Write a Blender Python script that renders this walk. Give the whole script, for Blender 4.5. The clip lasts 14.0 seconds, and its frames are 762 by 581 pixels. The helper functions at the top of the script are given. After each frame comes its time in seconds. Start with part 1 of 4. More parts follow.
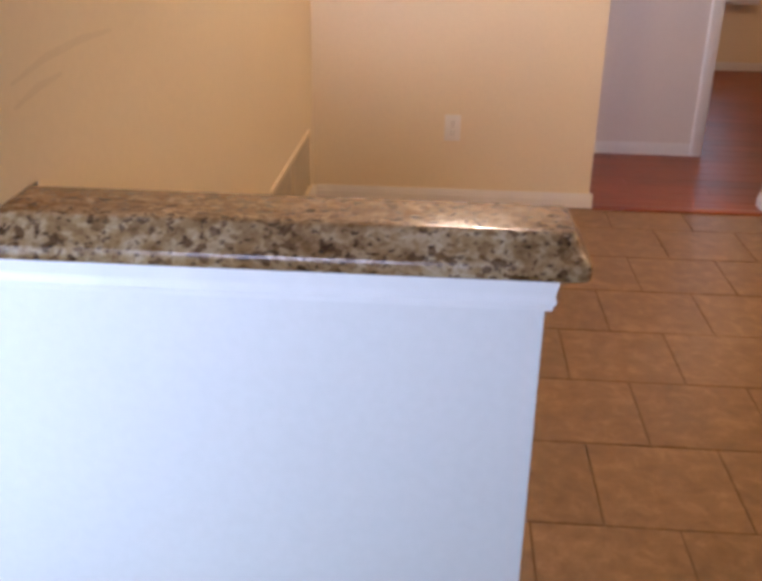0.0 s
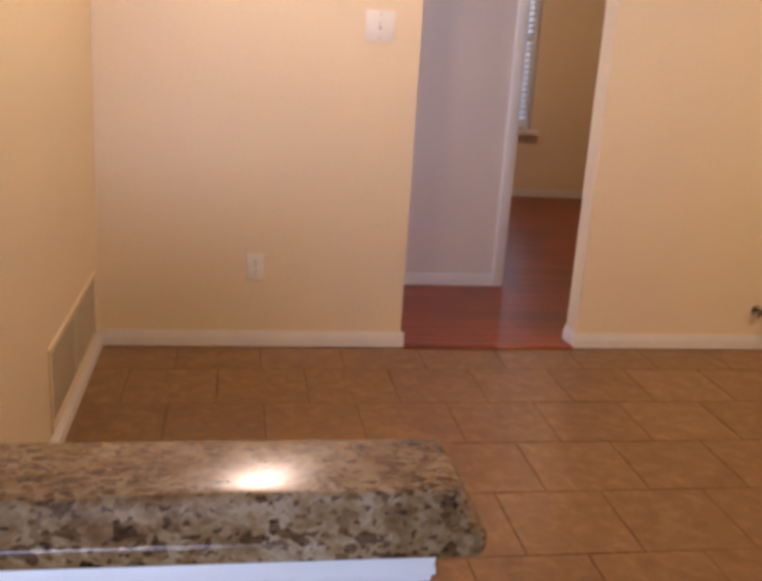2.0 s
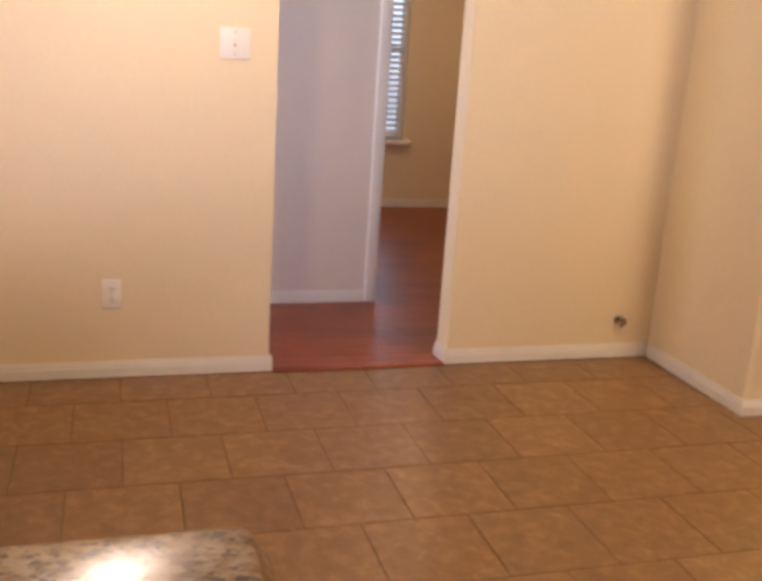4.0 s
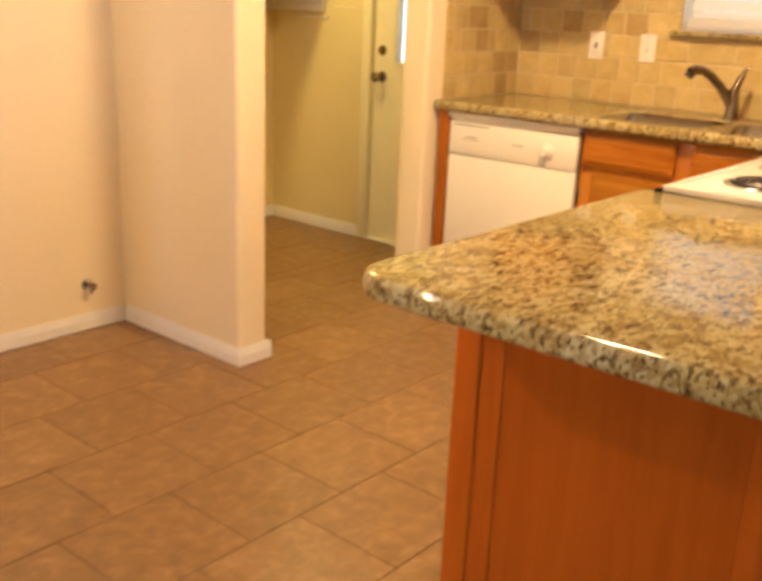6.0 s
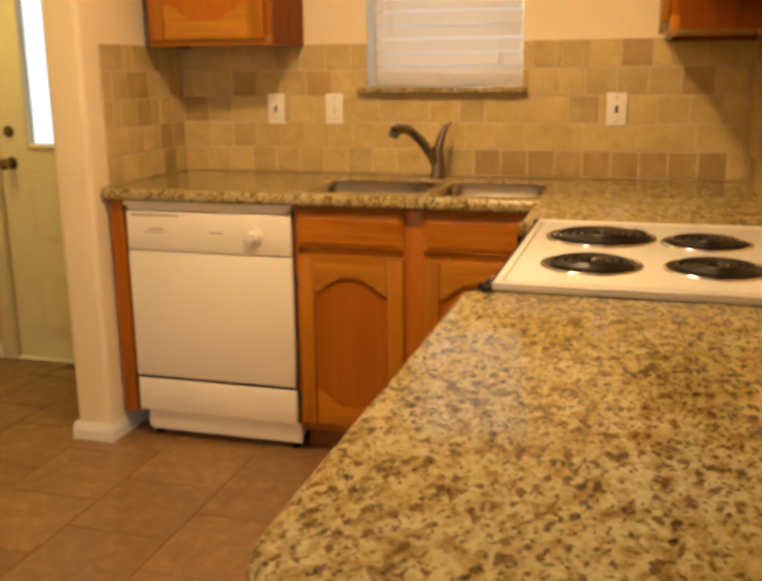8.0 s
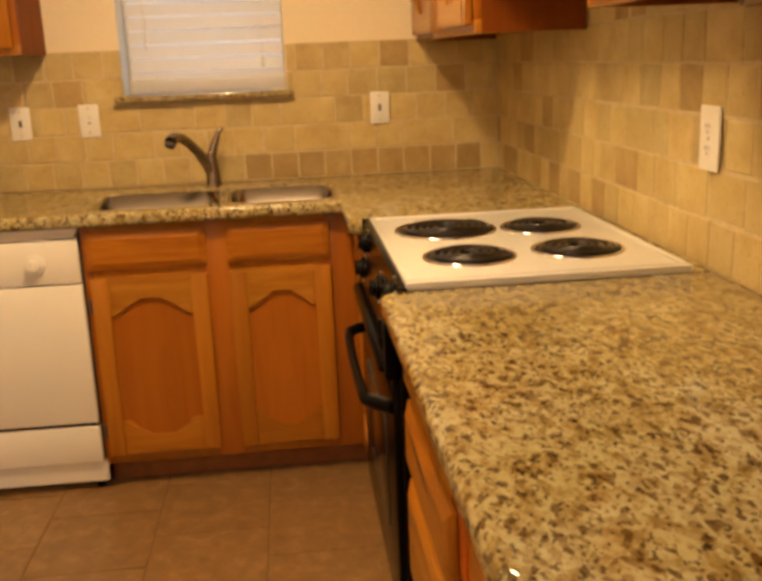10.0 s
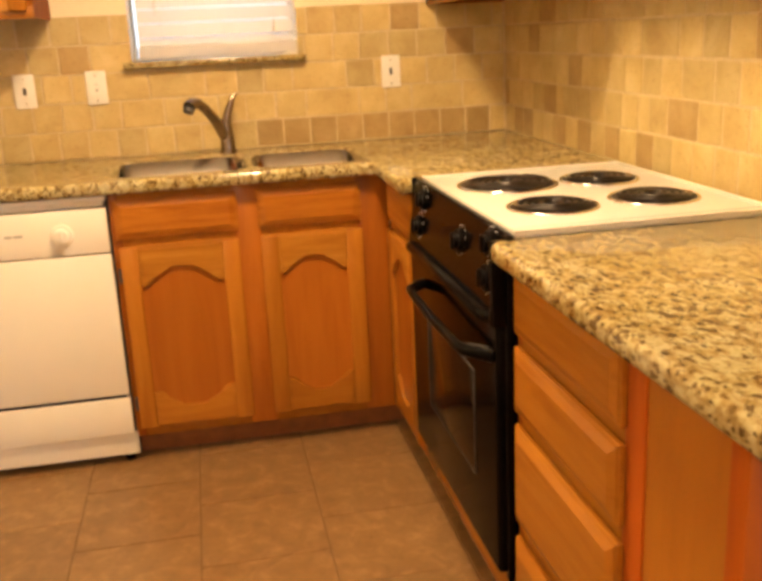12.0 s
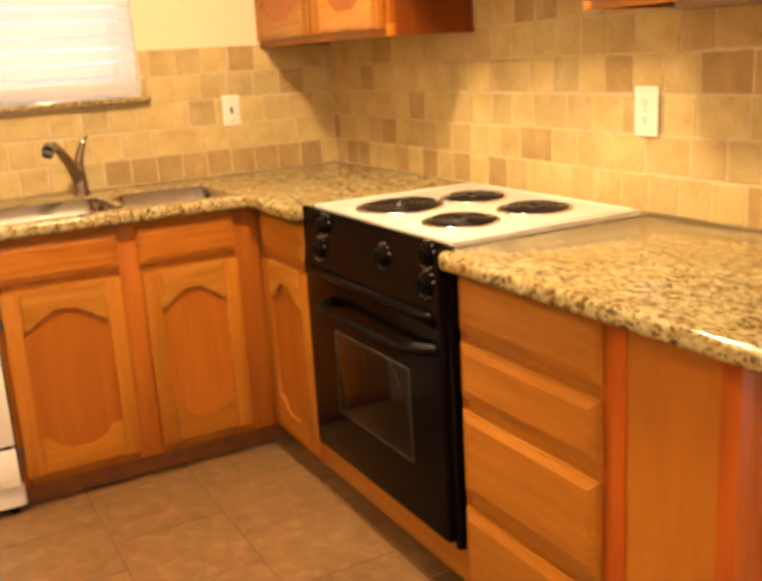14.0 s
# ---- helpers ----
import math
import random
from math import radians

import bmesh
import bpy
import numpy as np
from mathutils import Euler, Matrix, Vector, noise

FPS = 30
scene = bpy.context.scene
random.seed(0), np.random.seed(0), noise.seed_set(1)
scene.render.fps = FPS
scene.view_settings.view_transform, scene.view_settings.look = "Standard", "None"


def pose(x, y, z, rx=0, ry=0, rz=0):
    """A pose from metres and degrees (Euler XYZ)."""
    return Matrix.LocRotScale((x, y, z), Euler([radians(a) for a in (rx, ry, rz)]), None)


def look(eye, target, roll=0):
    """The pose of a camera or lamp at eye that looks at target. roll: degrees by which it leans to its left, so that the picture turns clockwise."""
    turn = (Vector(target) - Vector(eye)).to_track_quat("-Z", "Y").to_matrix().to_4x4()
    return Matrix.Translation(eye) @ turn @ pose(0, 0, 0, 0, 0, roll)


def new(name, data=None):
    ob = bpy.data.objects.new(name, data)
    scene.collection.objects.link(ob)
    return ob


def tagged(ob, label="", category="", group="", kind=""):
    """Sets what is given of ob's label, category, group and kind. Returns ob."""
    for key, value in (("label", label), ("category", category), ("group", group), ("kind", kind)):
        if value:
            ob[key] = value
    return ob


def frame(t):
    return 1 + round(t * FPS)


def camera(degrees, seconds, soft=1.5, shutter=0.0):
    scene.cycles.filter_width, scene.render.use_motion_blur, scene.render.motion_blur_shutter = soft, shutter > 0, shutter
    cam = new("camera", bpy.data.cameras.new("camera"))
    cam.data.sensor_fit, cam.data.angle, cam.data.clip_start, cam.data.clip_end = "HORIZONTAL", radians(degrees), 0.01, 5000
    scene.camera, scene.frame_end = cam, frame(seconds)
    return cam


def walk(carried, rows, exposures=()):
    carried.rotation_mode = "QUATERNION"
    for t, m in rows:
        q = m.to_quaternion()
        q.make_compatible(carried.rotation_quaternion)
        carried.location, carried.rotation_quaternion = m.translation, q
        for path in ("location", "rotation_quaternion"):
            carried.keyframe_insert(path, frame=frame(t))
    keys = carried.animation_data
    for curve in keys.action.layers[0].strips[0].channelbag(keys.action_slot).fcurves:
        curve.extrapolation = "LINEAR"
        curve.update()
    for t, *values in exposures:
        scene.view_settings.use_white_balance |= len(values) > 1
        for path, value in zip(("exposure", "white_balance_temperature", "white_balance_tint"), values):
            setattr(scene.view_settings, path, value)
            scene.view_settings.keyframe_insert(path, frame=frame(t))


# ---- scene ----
LENS = 45.4
cam = camera(LENS, 14.0, soft=4.0, shutter=0.35)
# seconds, eye x, y, z, yaw, pitch, roll
ROWS = [
    (0.0, 0.312, -0.096, 1.291, 4.27, -23.65, -0.84),
    (0.5, 0.367, -0.050, 1.306, 2.59, -22.32, -0.96),
    (1.0, 0.392, -0.022, 1.324, 0.50, -20.00, -2.19),
    (1.5, 0.327, 0.170, 1.282, -4.08, -17.89, -4.04),
    (2.0, 0.262, 0.240, 1.324, -8.54, -16.29, -3.45),
    (2.2, 0.271, 0.207, 1.319, -9.66, -14.63, -2.59),
    (4.3, 0.412, 0.315, 1.378, -17.87, -16.09, -4.22),
    (4.5, 0.461, 0.306, 1.373, -19.82, -16.87, -4.60),
    (5.0, 0.448, 0.382, 1.371, -29.69, -18.65, -4.49),
    (5.5, 0.504, 0.558, 1.372, -41.05, -19.54, -3.04),
    (6.0, 0.713, 0.758, 1.299, -49.22, -17.53, -2.28),
    (6.5, 0.922, 0.869, 1.304, -54.33, -14.89, -3.03),
    (7.0, 1.034, 0.972, 1.328, -60.31, -12.51, -3.86),
    (7.5, 1.092, 1.156, 1.305, -67.30, -12.82, -0.85),
    (8.0, 1.104, 1.343, 1.305, -73.92, -13.65, 0.60),
    (8.5, 1.113, 1.484, 1.336, -79.42, -12.05, 1.35),
    (9.0, 1.072, 1.598, 1.367, -85.99, -11.47, 2.21),
    (9.2, 1.067, 1.650, 1.365, -89.25, -11.78, 2.15),
    (11.3, 1.057, 1.990, 1.288, -98.95, -15.50, 2.00),
    (11.5, 1.065, 2.032, 1.286, -99.41, -15.54, 1.95),
    (12.0, 1.090, 2.151, 1.302, -101.20, -15.87, 2.69),
    (12.5, 1.052, 2.328, 1.316, -105.64, -15.77, 2.99),
    (13.0, 1.041, 2.457, 1.332, -110.62, -15.21, 2.88),
    (13.5, 1.035, 2.537, 1.353, -114.67, -14.69, 2.81),
    (14.0, 1.032, 2.662, 1.340, -118.75, -14.59, 3.26),
]
walk(cam, [(t, pose(x, y, z, 90 + p, r, w)) for t, x, y, z, w, p, r in ROWS],
     exposures=[(0, -0.80, 5550, 20), (0.5, -0.95, 5630, 21), (1.0, -1.08, 5650, 23), (1.5, -1.08, 5680, 23), (2.2, -0.95, 5650, 24), (4.3, -0.53, 5550, 16), (5.5, -0.08, 5900, 14), (6.5, -0.32, 6700, 14), (7.0, -0.50, 6950, 14), (9.0, -0.98, 6800, 16), (11.5, -0.36, 6350, 16), (12.5, -0.06, 6250, 16), (14, 0.05, 6050, 17)])

# ---- light ----
world = bpy.data.worlds.new("sky")
scene.world = world
world.use_nodes = True
wt = world.node_tree
sky = wt.nodes.new("ShaderNodeTexSky")
sky.sky_type = "NISHITA"
sky.sun_disc = False
sky.sun_elevation, sky.sun_rotation = radians(40), radians(-120)
wt.links.new(sky.outputs[0], wt.nodes["Background"].inputs[0])
wt.nodes["Background"].inputs[1].default_value = 0.12

sun = new("sun", bpy.data.lights.new("sun", "SUN"))
sun.data.energy, sun.data.angle, sun.data.color = 2.0, radians(0.5), (1.0, 0.95, 0.86)
sun.matrix_world = look((-6, -9, 9), (0, 0, 0))

WARM = (1.0, 0.69, 0.335)


def area_lamp(name, where, aim, width, height, power, colour, spread=180):
    lamp = new(name, bpy.data.lights.new(name, "AREA"))
    lamp.data.shape, lamp.data.size, lamp.data.size_y = "RECTANGLE", width, height
    lamp.data.energy, lamp.data.color, lamp.data.spread = power, colour, radians(spread)
    lamp.matrix_world = look(where, aim)
    return lamp


def bulb(name, where, radius, power, colour):
    lamp = new(name, bpy.data.lights.new(name, "POINT"))
    lamp.data.energy, lamp.data.color, lamp.data.shadow_soft_size = power, colour, radius
    lamp.location = where
    return lamp


bulb("kitchen_light", (2.95, 1.99, 2.30), 0.09, 44, WARM)
# extra lamp added at the same fixture to brighten floor and counters
area_lamp("kitchen_down_fill", (2.95, 1.99, 2.33), (2.95, 1.99, 0.0), 0.26, 0.26, 47, WARM)
bulb("dining_light", (0.55, 2.75, 1.93), 0.05, 56, (1.0, 0.72, 0.445))
area_lamp("laundry_light", (3.70, 4.10, 2.35), (3.70, 4.10, 0.0), 0.25, 0.25, 24, (1.0, 0.80, 0.30))
area_lamp("patio_daylight", (-1.40, -0.45, 0.62), (-0.62, 1.0, 0.50), 1.2, 1.05, 27, (0.68, 0.84, 1.0), 95)
area_lamp("south_daylight", (0.10, -2.95, 1.60), (0.05, 3.8, 2.15), 1.7, 1.1, 21, (0.80, 0.82, 1.0), 52)
area_lamp("bedroom_daylight", (2.29, 7.52, 1.30), (2.29, 5.0, 0.9), 0.7, 1.3, 3, (0.62, 0.82, 1.0))
# warm fill added to lift the bedroom wall and planks
area_lamp("bedroom_fill", (2.60, 6.20, 2.34), (2.60, 6.20, 0.0), 0.3, 0.3, 26, (1.0, 0.60, 0.28))
# cool fill added to brighten the hall wall
area_lamp("hall_fill", (-0.96, 4.42, 1.35), (1.0, 4.55, 1.10), 0.5, 1.5, 34, (0.95, 0.90, 0.98))


# ---- materials ----
def material(name):
    m = bpy.data.materials.new(name)
    m.use_nodes = True
    return m, m.node_tree, m.node_tree.nodes["Principled BSDF"]


def node(t, kind, **values):
    n = t.nodes.new(kind)
    for key, value in values.items():
        n.inputs[key.replace("_", " ")].default_value = value
    return n


def ramp(t, source, stops):
    r = t.nodes.new("ShaderNodeValToRGB")
    e = r.color_ramp.elements
    while len(e) < len(stops):
        e.new(0.5)
    for k, (place, colour) in zip(e, stops):
        k.position, k.color = place, (*colour, 1)
    t.links.new(source, r.inputs[0])
    return r.outputs[0]


def coords(t, scale=(1, 1, 1)):
    c = t.nodes.new("ShaderNodeTexCoord")
    m = t.nodes.new("ShaderNodeMapping")
    m.inputs["Scale"].default_value = scale
    t.links.new(c.outputs["Object"], m.inputs[0])
    return m.outputs[0]


def noise_tex(t, vec, scale, detail=3.0, rough=0.55, distort=0.0):
    n = node(t, "ShaderNodeTexNoise", Scale=scale, Detail=detail, Roughness=rough, Distortion=distort)
    t.links.new(vec, n.inputs["Vector"])
    return n.outputs["Fac"]


def mix(t, a, b, fac, kind="MIX"):
    m = t.nodes.new("ShaderNodeMix")
    m.data_type, m.blend_type = "RGBA", kind
    for socket, value in ((m.inputs[0], fac), (m.inputs[6], a), (m.inputs[7], b)):
        if isinstance(value, (int, float)):
            socket.default_value = value
        elif isinstance(value, tuple):
            socket.default_value = (*value, 1)
        else:
            t.links.new(value, socket)
    return m.outputs[2]


def bump(t, b, height, strength, distance):
    n = node(t, "ShaderNodeBump", Strength=strength, Distance=distance)
    t.links.new(height, n.inputs["Height"])
    t.links.new(n.outputs[0], b.inputs["Normal"])


def random_of(t):
    return t.nodes.new("ShaderNodeObjectInfo").outputs["Random"]


def plain(name, colour, rough, metal=0.0, grain=0.04, scale=40, coat=0.0):
    m, t, b = material(name)
    v = coords(t)
    dark = tuple(c * (1 - grain) for c in colour)
    light = tuple(min(1, c * (1 + grain)) for c in colour)
    n = noise_tex(t, v, scale)
    t.links.new(ramp(t, n, [(0.3, dark), (0.7, light)]), b.inputs["Base Color"])
    r = node(t, "ShaderNodeMapRange", To_Min=rough * 0.85, To_Max=min(1, rough * 1.2))
    t.links.new(noise_tex(t, v, scale * 0.2), r.inputs[0])
    t.links.new(r.outputs[0], b.inputs["Roughness"])
    b.inputs["Metallic"].default_value = metal
    b.inputs["Coat Weight"].default_value = coat
    return m


def painted(name, colour, rough=0.55, peel=0.12):
    m, t, b = material(name)
    v = coords(t)
    blotch = ramp(t, noise_tex(t, v, 1.7, 4), [(0.3, tuple(c * 0.97 for c in colour)), (0.7, colour)])
    t.links.new(mix(t, blotch, ramp(t, noise_tex(t, v, 55, 2), [(0.35, (0.975, 0.975, 0.97)), (0.65, (1, 1, 1))]), 1.0, "MULTIPLY"), b.inputs["Base Color"])
    b.inputs["Roughness"].default_value = rough
    bump(t, b, noise_tex(t, v, 130, 2, 0.5), peel, 0.002)
    return m


def oak(name, axis, tones=((0.32, 0.109, 0.009), (0.40, 0.152, 0.012), (0.46, 0.187, 0.018)), streak=0.26, rough=0.24):
    m, t, b = material(name)
    stretch = {"x": (1.2, 14, 14), "y": (14, 1.2, 14), "z": (14, 14, 1.2)}[axis]
    v = coords(t, stretch)
    shift = t.nodes.new("ShaderNodeVectorMath")
    shift.operation = "ADD"
    t.links.new(v, shift.inputs[0])
    t.links.new(random_of(t), shift.inputs[1])
    v = shift.outputs[0]
    broad = ramp(t, noise_tex(t, v, 1.6, 5, 0.6, 0.8), [(0.22, tones[0]), (0.5, tones[1]), (0.78, tones[2])])
    fine = ramp(t, noise_tex(t, v, 9, 4, 0.7, 0.3), [(0.3, (0.70, 0.60, 0.52)), (0.6, (1, 1, 1))])
    tone = ramp(t, random_of(t), [(0.0, (0.84, 0.79, 0.74)), (1.0, (1.08, 1.07, 1.04))])
    t.links.new(mix(t, mix(t, broad, fine, streak, "MULTIPLY"), tone, 1.0, "MULTIPLY"), b.inputs["Base Color"])
    b.inputs["Roughness"].default_value = rough
    b.inputs["Specular IOR Level"].default_value = 0.28
    b.inputs["Coat Weight"].default_value = 0.05
    b.inputs["Coat Roughness"].default_value = 0.35
    bump(t, b, noise_tex(t, v, 9, 4), 0.12, 0.001)
    return m


def flakes(t, vec, scale, stops):
    """Irregular grains, each of one tone: cells over slightly warped coordinates."""
    warp = node(t, "ShaderNodeTexNoise", Scale=scale * 1.1, Detail=3.0, Roughness=0.6)
    t.links.new(vec, warp.inputs["Vector"])
    push = t.nodes.new("ShaderNodeVectorMath")
    push.operation = "MULTIPLY_ADD"
    push.inputs[1].default_value = (0.95 / scale,) * 3
    t.links.new(warp.outputs["Color"], push.inputs[0])
    t.links.new(vec, push.inputs[2])
    cells = node(t, "ShaderNodeTexVoronoi", Scale=scale)
    t.links.new(push.outputs[0], cells.inputs["Vector"])
    sep = t.nodes.new("ShaderNodeSeparateColor")
    t.links.new(cells.outputs["Color"], sep.inputs[0])
    return ramp(t, sep.outputs[0], stops)


def granite(name, tones, cover=0.0, speck=80, gloss=(0.04, 0.09)):
    """Polished stone: warm clouds, pale crystals, brown flakes that gather in patches, small black flecks."""
    m, t, b = material(name)
    v = coords(t)
    streaky = coords(t, (1.0, 1.5, 1.2))
    cloud = ramp(t, noise_tex(t, v, 5.5, 5, 0.62, 0.6), [(0.32, tones[0]), (0.5, tones[1]), (0.66, tones[2])])
    coarse = flakes(t, streaky, speck, [(0.0, (0.27, 0.20, 0.13)), (0.10, (0.36, 0.27, 0.18)), (0.14, (0.60, 0.50, 0.35)), (0.30, (0.78, 0.70, 0.54)), (0.5, (0.96, 0.92, 0.80)), (1.0, (1.04, 1.02, 0.97))])
    fine = flakes(t, streaky, speck * 2.1, [(0.0, (0.12, 0.08, 0.06)), (0.09, (0.22, 0.15, 0.10)), (0.13, (0.70, 0.60, 0.45)), (0.35, (0.94, 0.90, 0.82)), (1.0, (1.08, 1.06, 1.0))])
    body = mix(t, mix(t, cloud, coarse, 0.95, "MULTIPLY"), fine, 0.8, "MULTIPLY")
    brown = ramp(t, noise_tex(t, streaky, speck * 0.32, 4, 0.65, 0.3), [(0.47 - cover, (1, 1, 1)), (0.60 - cover, (0.68, 0.56, 0.38)), (0.72 - cover, (0.45, 0.34, 0.20))])
    t.links.new(mix(t, body, brown, 0.85, "MULTIPLY"), b.inputs["Base Color"])
    r = node(t, "ShaderNodeMapRange", To_Min=gloss[0], To_Max=gloss[1])
    t.links.new(noise_tex(t, v, 30), r.inputs[0])
    t.links.new(r.outputs[0], b.inputs["Roughness"])
    return m


def stone_tile(name, low, mid, high, scale=7.0, rough=0.45, spread=0.5):
    """Tumbled stone or ceramic whose pieces differ in tone."""
    m, t, b = material(name)
    v = coords(t)
    shift = t.nodes.new("ShaderNodeVectorMath")
    shift.operation = "ADD"
    t.links.new(v, shift.inputs[0])
    big = t.nodes.new("ShaderNodeMath")
    big.operation, big.inputs[1].default_value = "MULTIPLY", 37.0
    t.links.new(random_of(t), big.inputs[0])
    t.links.new(big.outputs[0], shift.inputs[1])
    v = shift.outputs[0]
    cloud = ramp(t, noise_tex(t, v, scale, 5, 0.62, 0.4), [(0.3, low), (0.52, mid), (0.72, high)])
    tone = ramp(t, random_of(t), [(0.0, (1 - spread,) * 3), (0.18, (0.92, 0.90, 0.88)), (1.0, (1.08, 1.07, 1.05))])
    pits = ramp(t, noise_tex(t, v, scale * 9, 3, 0.7), [(0.30, (0.72, 0.66, 0.58)), (0.42, (1, 1, 1))])
    t.links.new(mix(t, mix(t, cloud, tone, 1.0, "MULTIPLY"), pits, 0.7, "MULTIPLY"), b.inputs["Base Color"])
    b.inputs["Roughness"].default_value = rough
    bump(t, b, noise_tex(t, v, scale * 6, 4), 0.25, 0.002)
    return m


def glass(name, tint=(0.92, 0.96, 0.97), rough=0.0):
    m, t, b = material(name)
    b.inputs["Base Color"].default_value = (*tint, 1)
    b.inputs["Transmission Weight"].default_value = 1.0
    b.inputs["Roughness"].default_value = rough
    b.inputs["IOR"].default_value = 1.2
    return m


def glow(name, colour, strength):
    m, t, b = material(name)
    b.inputs["Base Color"].default_value = (0.8, 0.8, 0.8, 1)
    b.inputs["Emission Color"].default_value = (*colour, 1)
    b.inputs["Emission Strength"].default_value = strength
    return m


BEIGE = painted("beige_paint", (0.82, 0.70, 0.48))
YELLOW = painted("pale_yellow_paint", (0.72, 0.60, 0.31))
OFFWHITE = painted("off_white_paint", (0.78, 0.75, 0.70))
HALLPAINT = painted("pale_hall_paint", (0.72, 0.65, 0.58))
CEILPAINT = painted("ceiling_paint", (0.80, 0.77, 0.72), 0.8, 0.5)
TRIM = plain("white_trim_paint", (0.80, 0.77, 0.72), 0.35, 0, 0.03, 15)
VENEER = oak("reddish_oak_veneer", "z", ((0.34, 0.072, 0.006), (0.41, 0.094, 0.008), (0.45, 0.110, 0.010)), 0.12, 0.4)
# oak veneer darkened in its colour for the shade on wall cabinet sides
SHADEDVENEER = oak("shaded_side_veneer", "z", ((0.15, 0.033, 0.003), (0.195, 0.049, 0.005), (0.23, 0.062, 0.006)), 0.2, 0.5)
for _m in (VENEER, SHADEDVENEER):
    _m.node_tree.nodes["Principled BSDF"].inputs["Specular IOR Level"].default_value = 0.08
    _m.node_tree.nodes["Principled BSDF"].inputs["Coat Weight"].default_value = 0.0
OAKX, OAKY, OAKZ = oak("oak_along_x", "x"), oak("oak_along_y", "y"), oak("oak_along_z", "z")
OAKGRAIN = oak("strongly_grained_oak", "x", ((0.27, 0.078, 0.006), (0.40, 0.140, 0.011), (0.47, 0.180, 0.018)), 0.62)
OAKRAIL = oak("light_oak_rail", "x", ((0.33, 0.128, 0.013), (0.48, 0.208, 0.022), (0.56, 0.26, 0.034)), 0.4)
OAKPANEL = oak("oak_door_panel", "z", ((0.335, 0.098, 0.008), (0.39, 0.123, 0.010), (0.43, 0.142, 0.013)), 0.10, 0.24)
OAKFILL = oak("plain_oak_panel", "z", ((0.36, 0.124, 0.009), (0.41, 0.149, 0.011), (0.44, 0.165, 0.013)), 0.08, 0.3)
OAKFRAME = oak("reddish_oak_frame", "z", ((0.29, 0.080, 0.007), (0.36, 0.110, 0.009), (0.41, 0.134, 0.013)), 0.22)
GRANITE = granite("granite", ((0.40, 0.338, 0.150), (0.455, 0.405, 0.225), (0.495, 0.465, 0.320)), 0.0, 82)
CAPSTONE = granite("brown_granite", ((0.26, 0.17, 0.09), (0.34, 0.24, 0.145), (0.44, 0.345, 0.245)), 0.03, 85, (0.18, 0.28))
TRAVERTINE = stone_tile("travertine", (0.452, 0.325, 0.120), (0.545, 0.419, 0.172), (0.615, 0.495, 0.235), 9, 0.5, 0.17)
TRAVDARK = stone_tile("dark_travertine", (0.325, 0.208, 0.070), (0.405, 0.280, 0.105), (0.475, 0.345, 0.150), 9, 0.5, 0.12)
FLOORTILE = stone_tile("floor_ceramic", (0.172, 0.089, 0.032), (0.226, 0.124, 0.047), (0.318, 0.187, 0.081), 18, 0.36, 0.06)
GROUT = plain("grout", (0.56, 0.45, 0.26), 0.9, 0, 0.12, 60)
FLOORGROUT = plain("floor_grout", (0.140, 0.075, 0.031), 0.9, 0, 0.15, 60)
CHERRY = stone_tile("cherry_wood", (0.16, 0.030, 0.007), (0.22, 0.045, 0.010), (0.27, 0.060, 0.014), 4, 0.36, 0.2)
ENAMEL = plain("white_enamel", (0.84, 0.80, 0.71), 0.22, 0, 0.015, 6)
COOKTOP = plain("off_white_cooktop_enamel", (0.66, 0.635, 0.565), 0.20, 0, 0.015, 6)
BLACK = plain("black_enamel", (0.0035, 0.0027, 0.0025), 0.16, 0, 0.1, 20)
BLACKMATT = plain("black_plastic", (0.003, 0.0026, 0.0025), 0.32, 0, 0.1, 30)
for _m in (BLACK, BLACKMATT):
    _m.node_tree.nodes["Principled BSDF"].inputs["Specular IOR Level"].default_value = 0.05
COIL = plain("burner_coil", (0.014, 0.010, 0.008), 0.34, 0.2, 0.2, 80)
CHROME = plain("chrome", (0.72, 0.70, 0.67), 0.12, 1.0, 0.03, 30)
STEEL = plain("brushed_steel", (0.42, 0.385, 0.34), 0.22, 1.0, 0.05, 60)
NICKEL = plain("brushed_nickel", (0.27, 0.215, 0.165), 0.18, 1.0, 0.06, 60)
PLASTIC = plain("white_plastic", (0.82, 0.79, 0.72), 0.35, 0, 0.02, 30)
# grey of the oven window outline and of the glint on the handle
OVENGREY = plain("oven_grey", (0.032, 0.030, 0.029), 0.4, 0, 0.1, 40)
DARKPLASTIC = plain("dark_plastic", (0.05, 0.045, 0.04), 0.4, 0, 0.1, 40)
GREYPRINT = plain("grey_print", (0.36, 0.34, 0.31), 0.5, 0, 0.1, 60)
SLATWHITE = plain("blind_white", (0.86, 0.83, 0.79), 0.40, 0, 0.02, 20)
_t = SLATWHITE.node_tree
_through = node(_t, "ShaderNodeBsdfTranslucent", Color=(0.90, 0.87, 0.84, 1))
_both = node(_t, "ShaderNodeMixShader", Fac=0.5)
_t.links.new(_t.nodes["Principled BSDF"].outputs[0], _both.inputs[1])
_t.links.new(_through.outputs[0], _both.inputs[2])
_t.links.new(_both.outputs[0], _t.nodes["Material Output"].inputs[0])
# plinth oak, its colour darkened for the shade of the toe recess
SHADEDOAK = plain("shaded_oak_plinth", (0.24, 0.080, 0.017), 0.6, 0, 0.2, 25)
PANE = glass("window_glass")
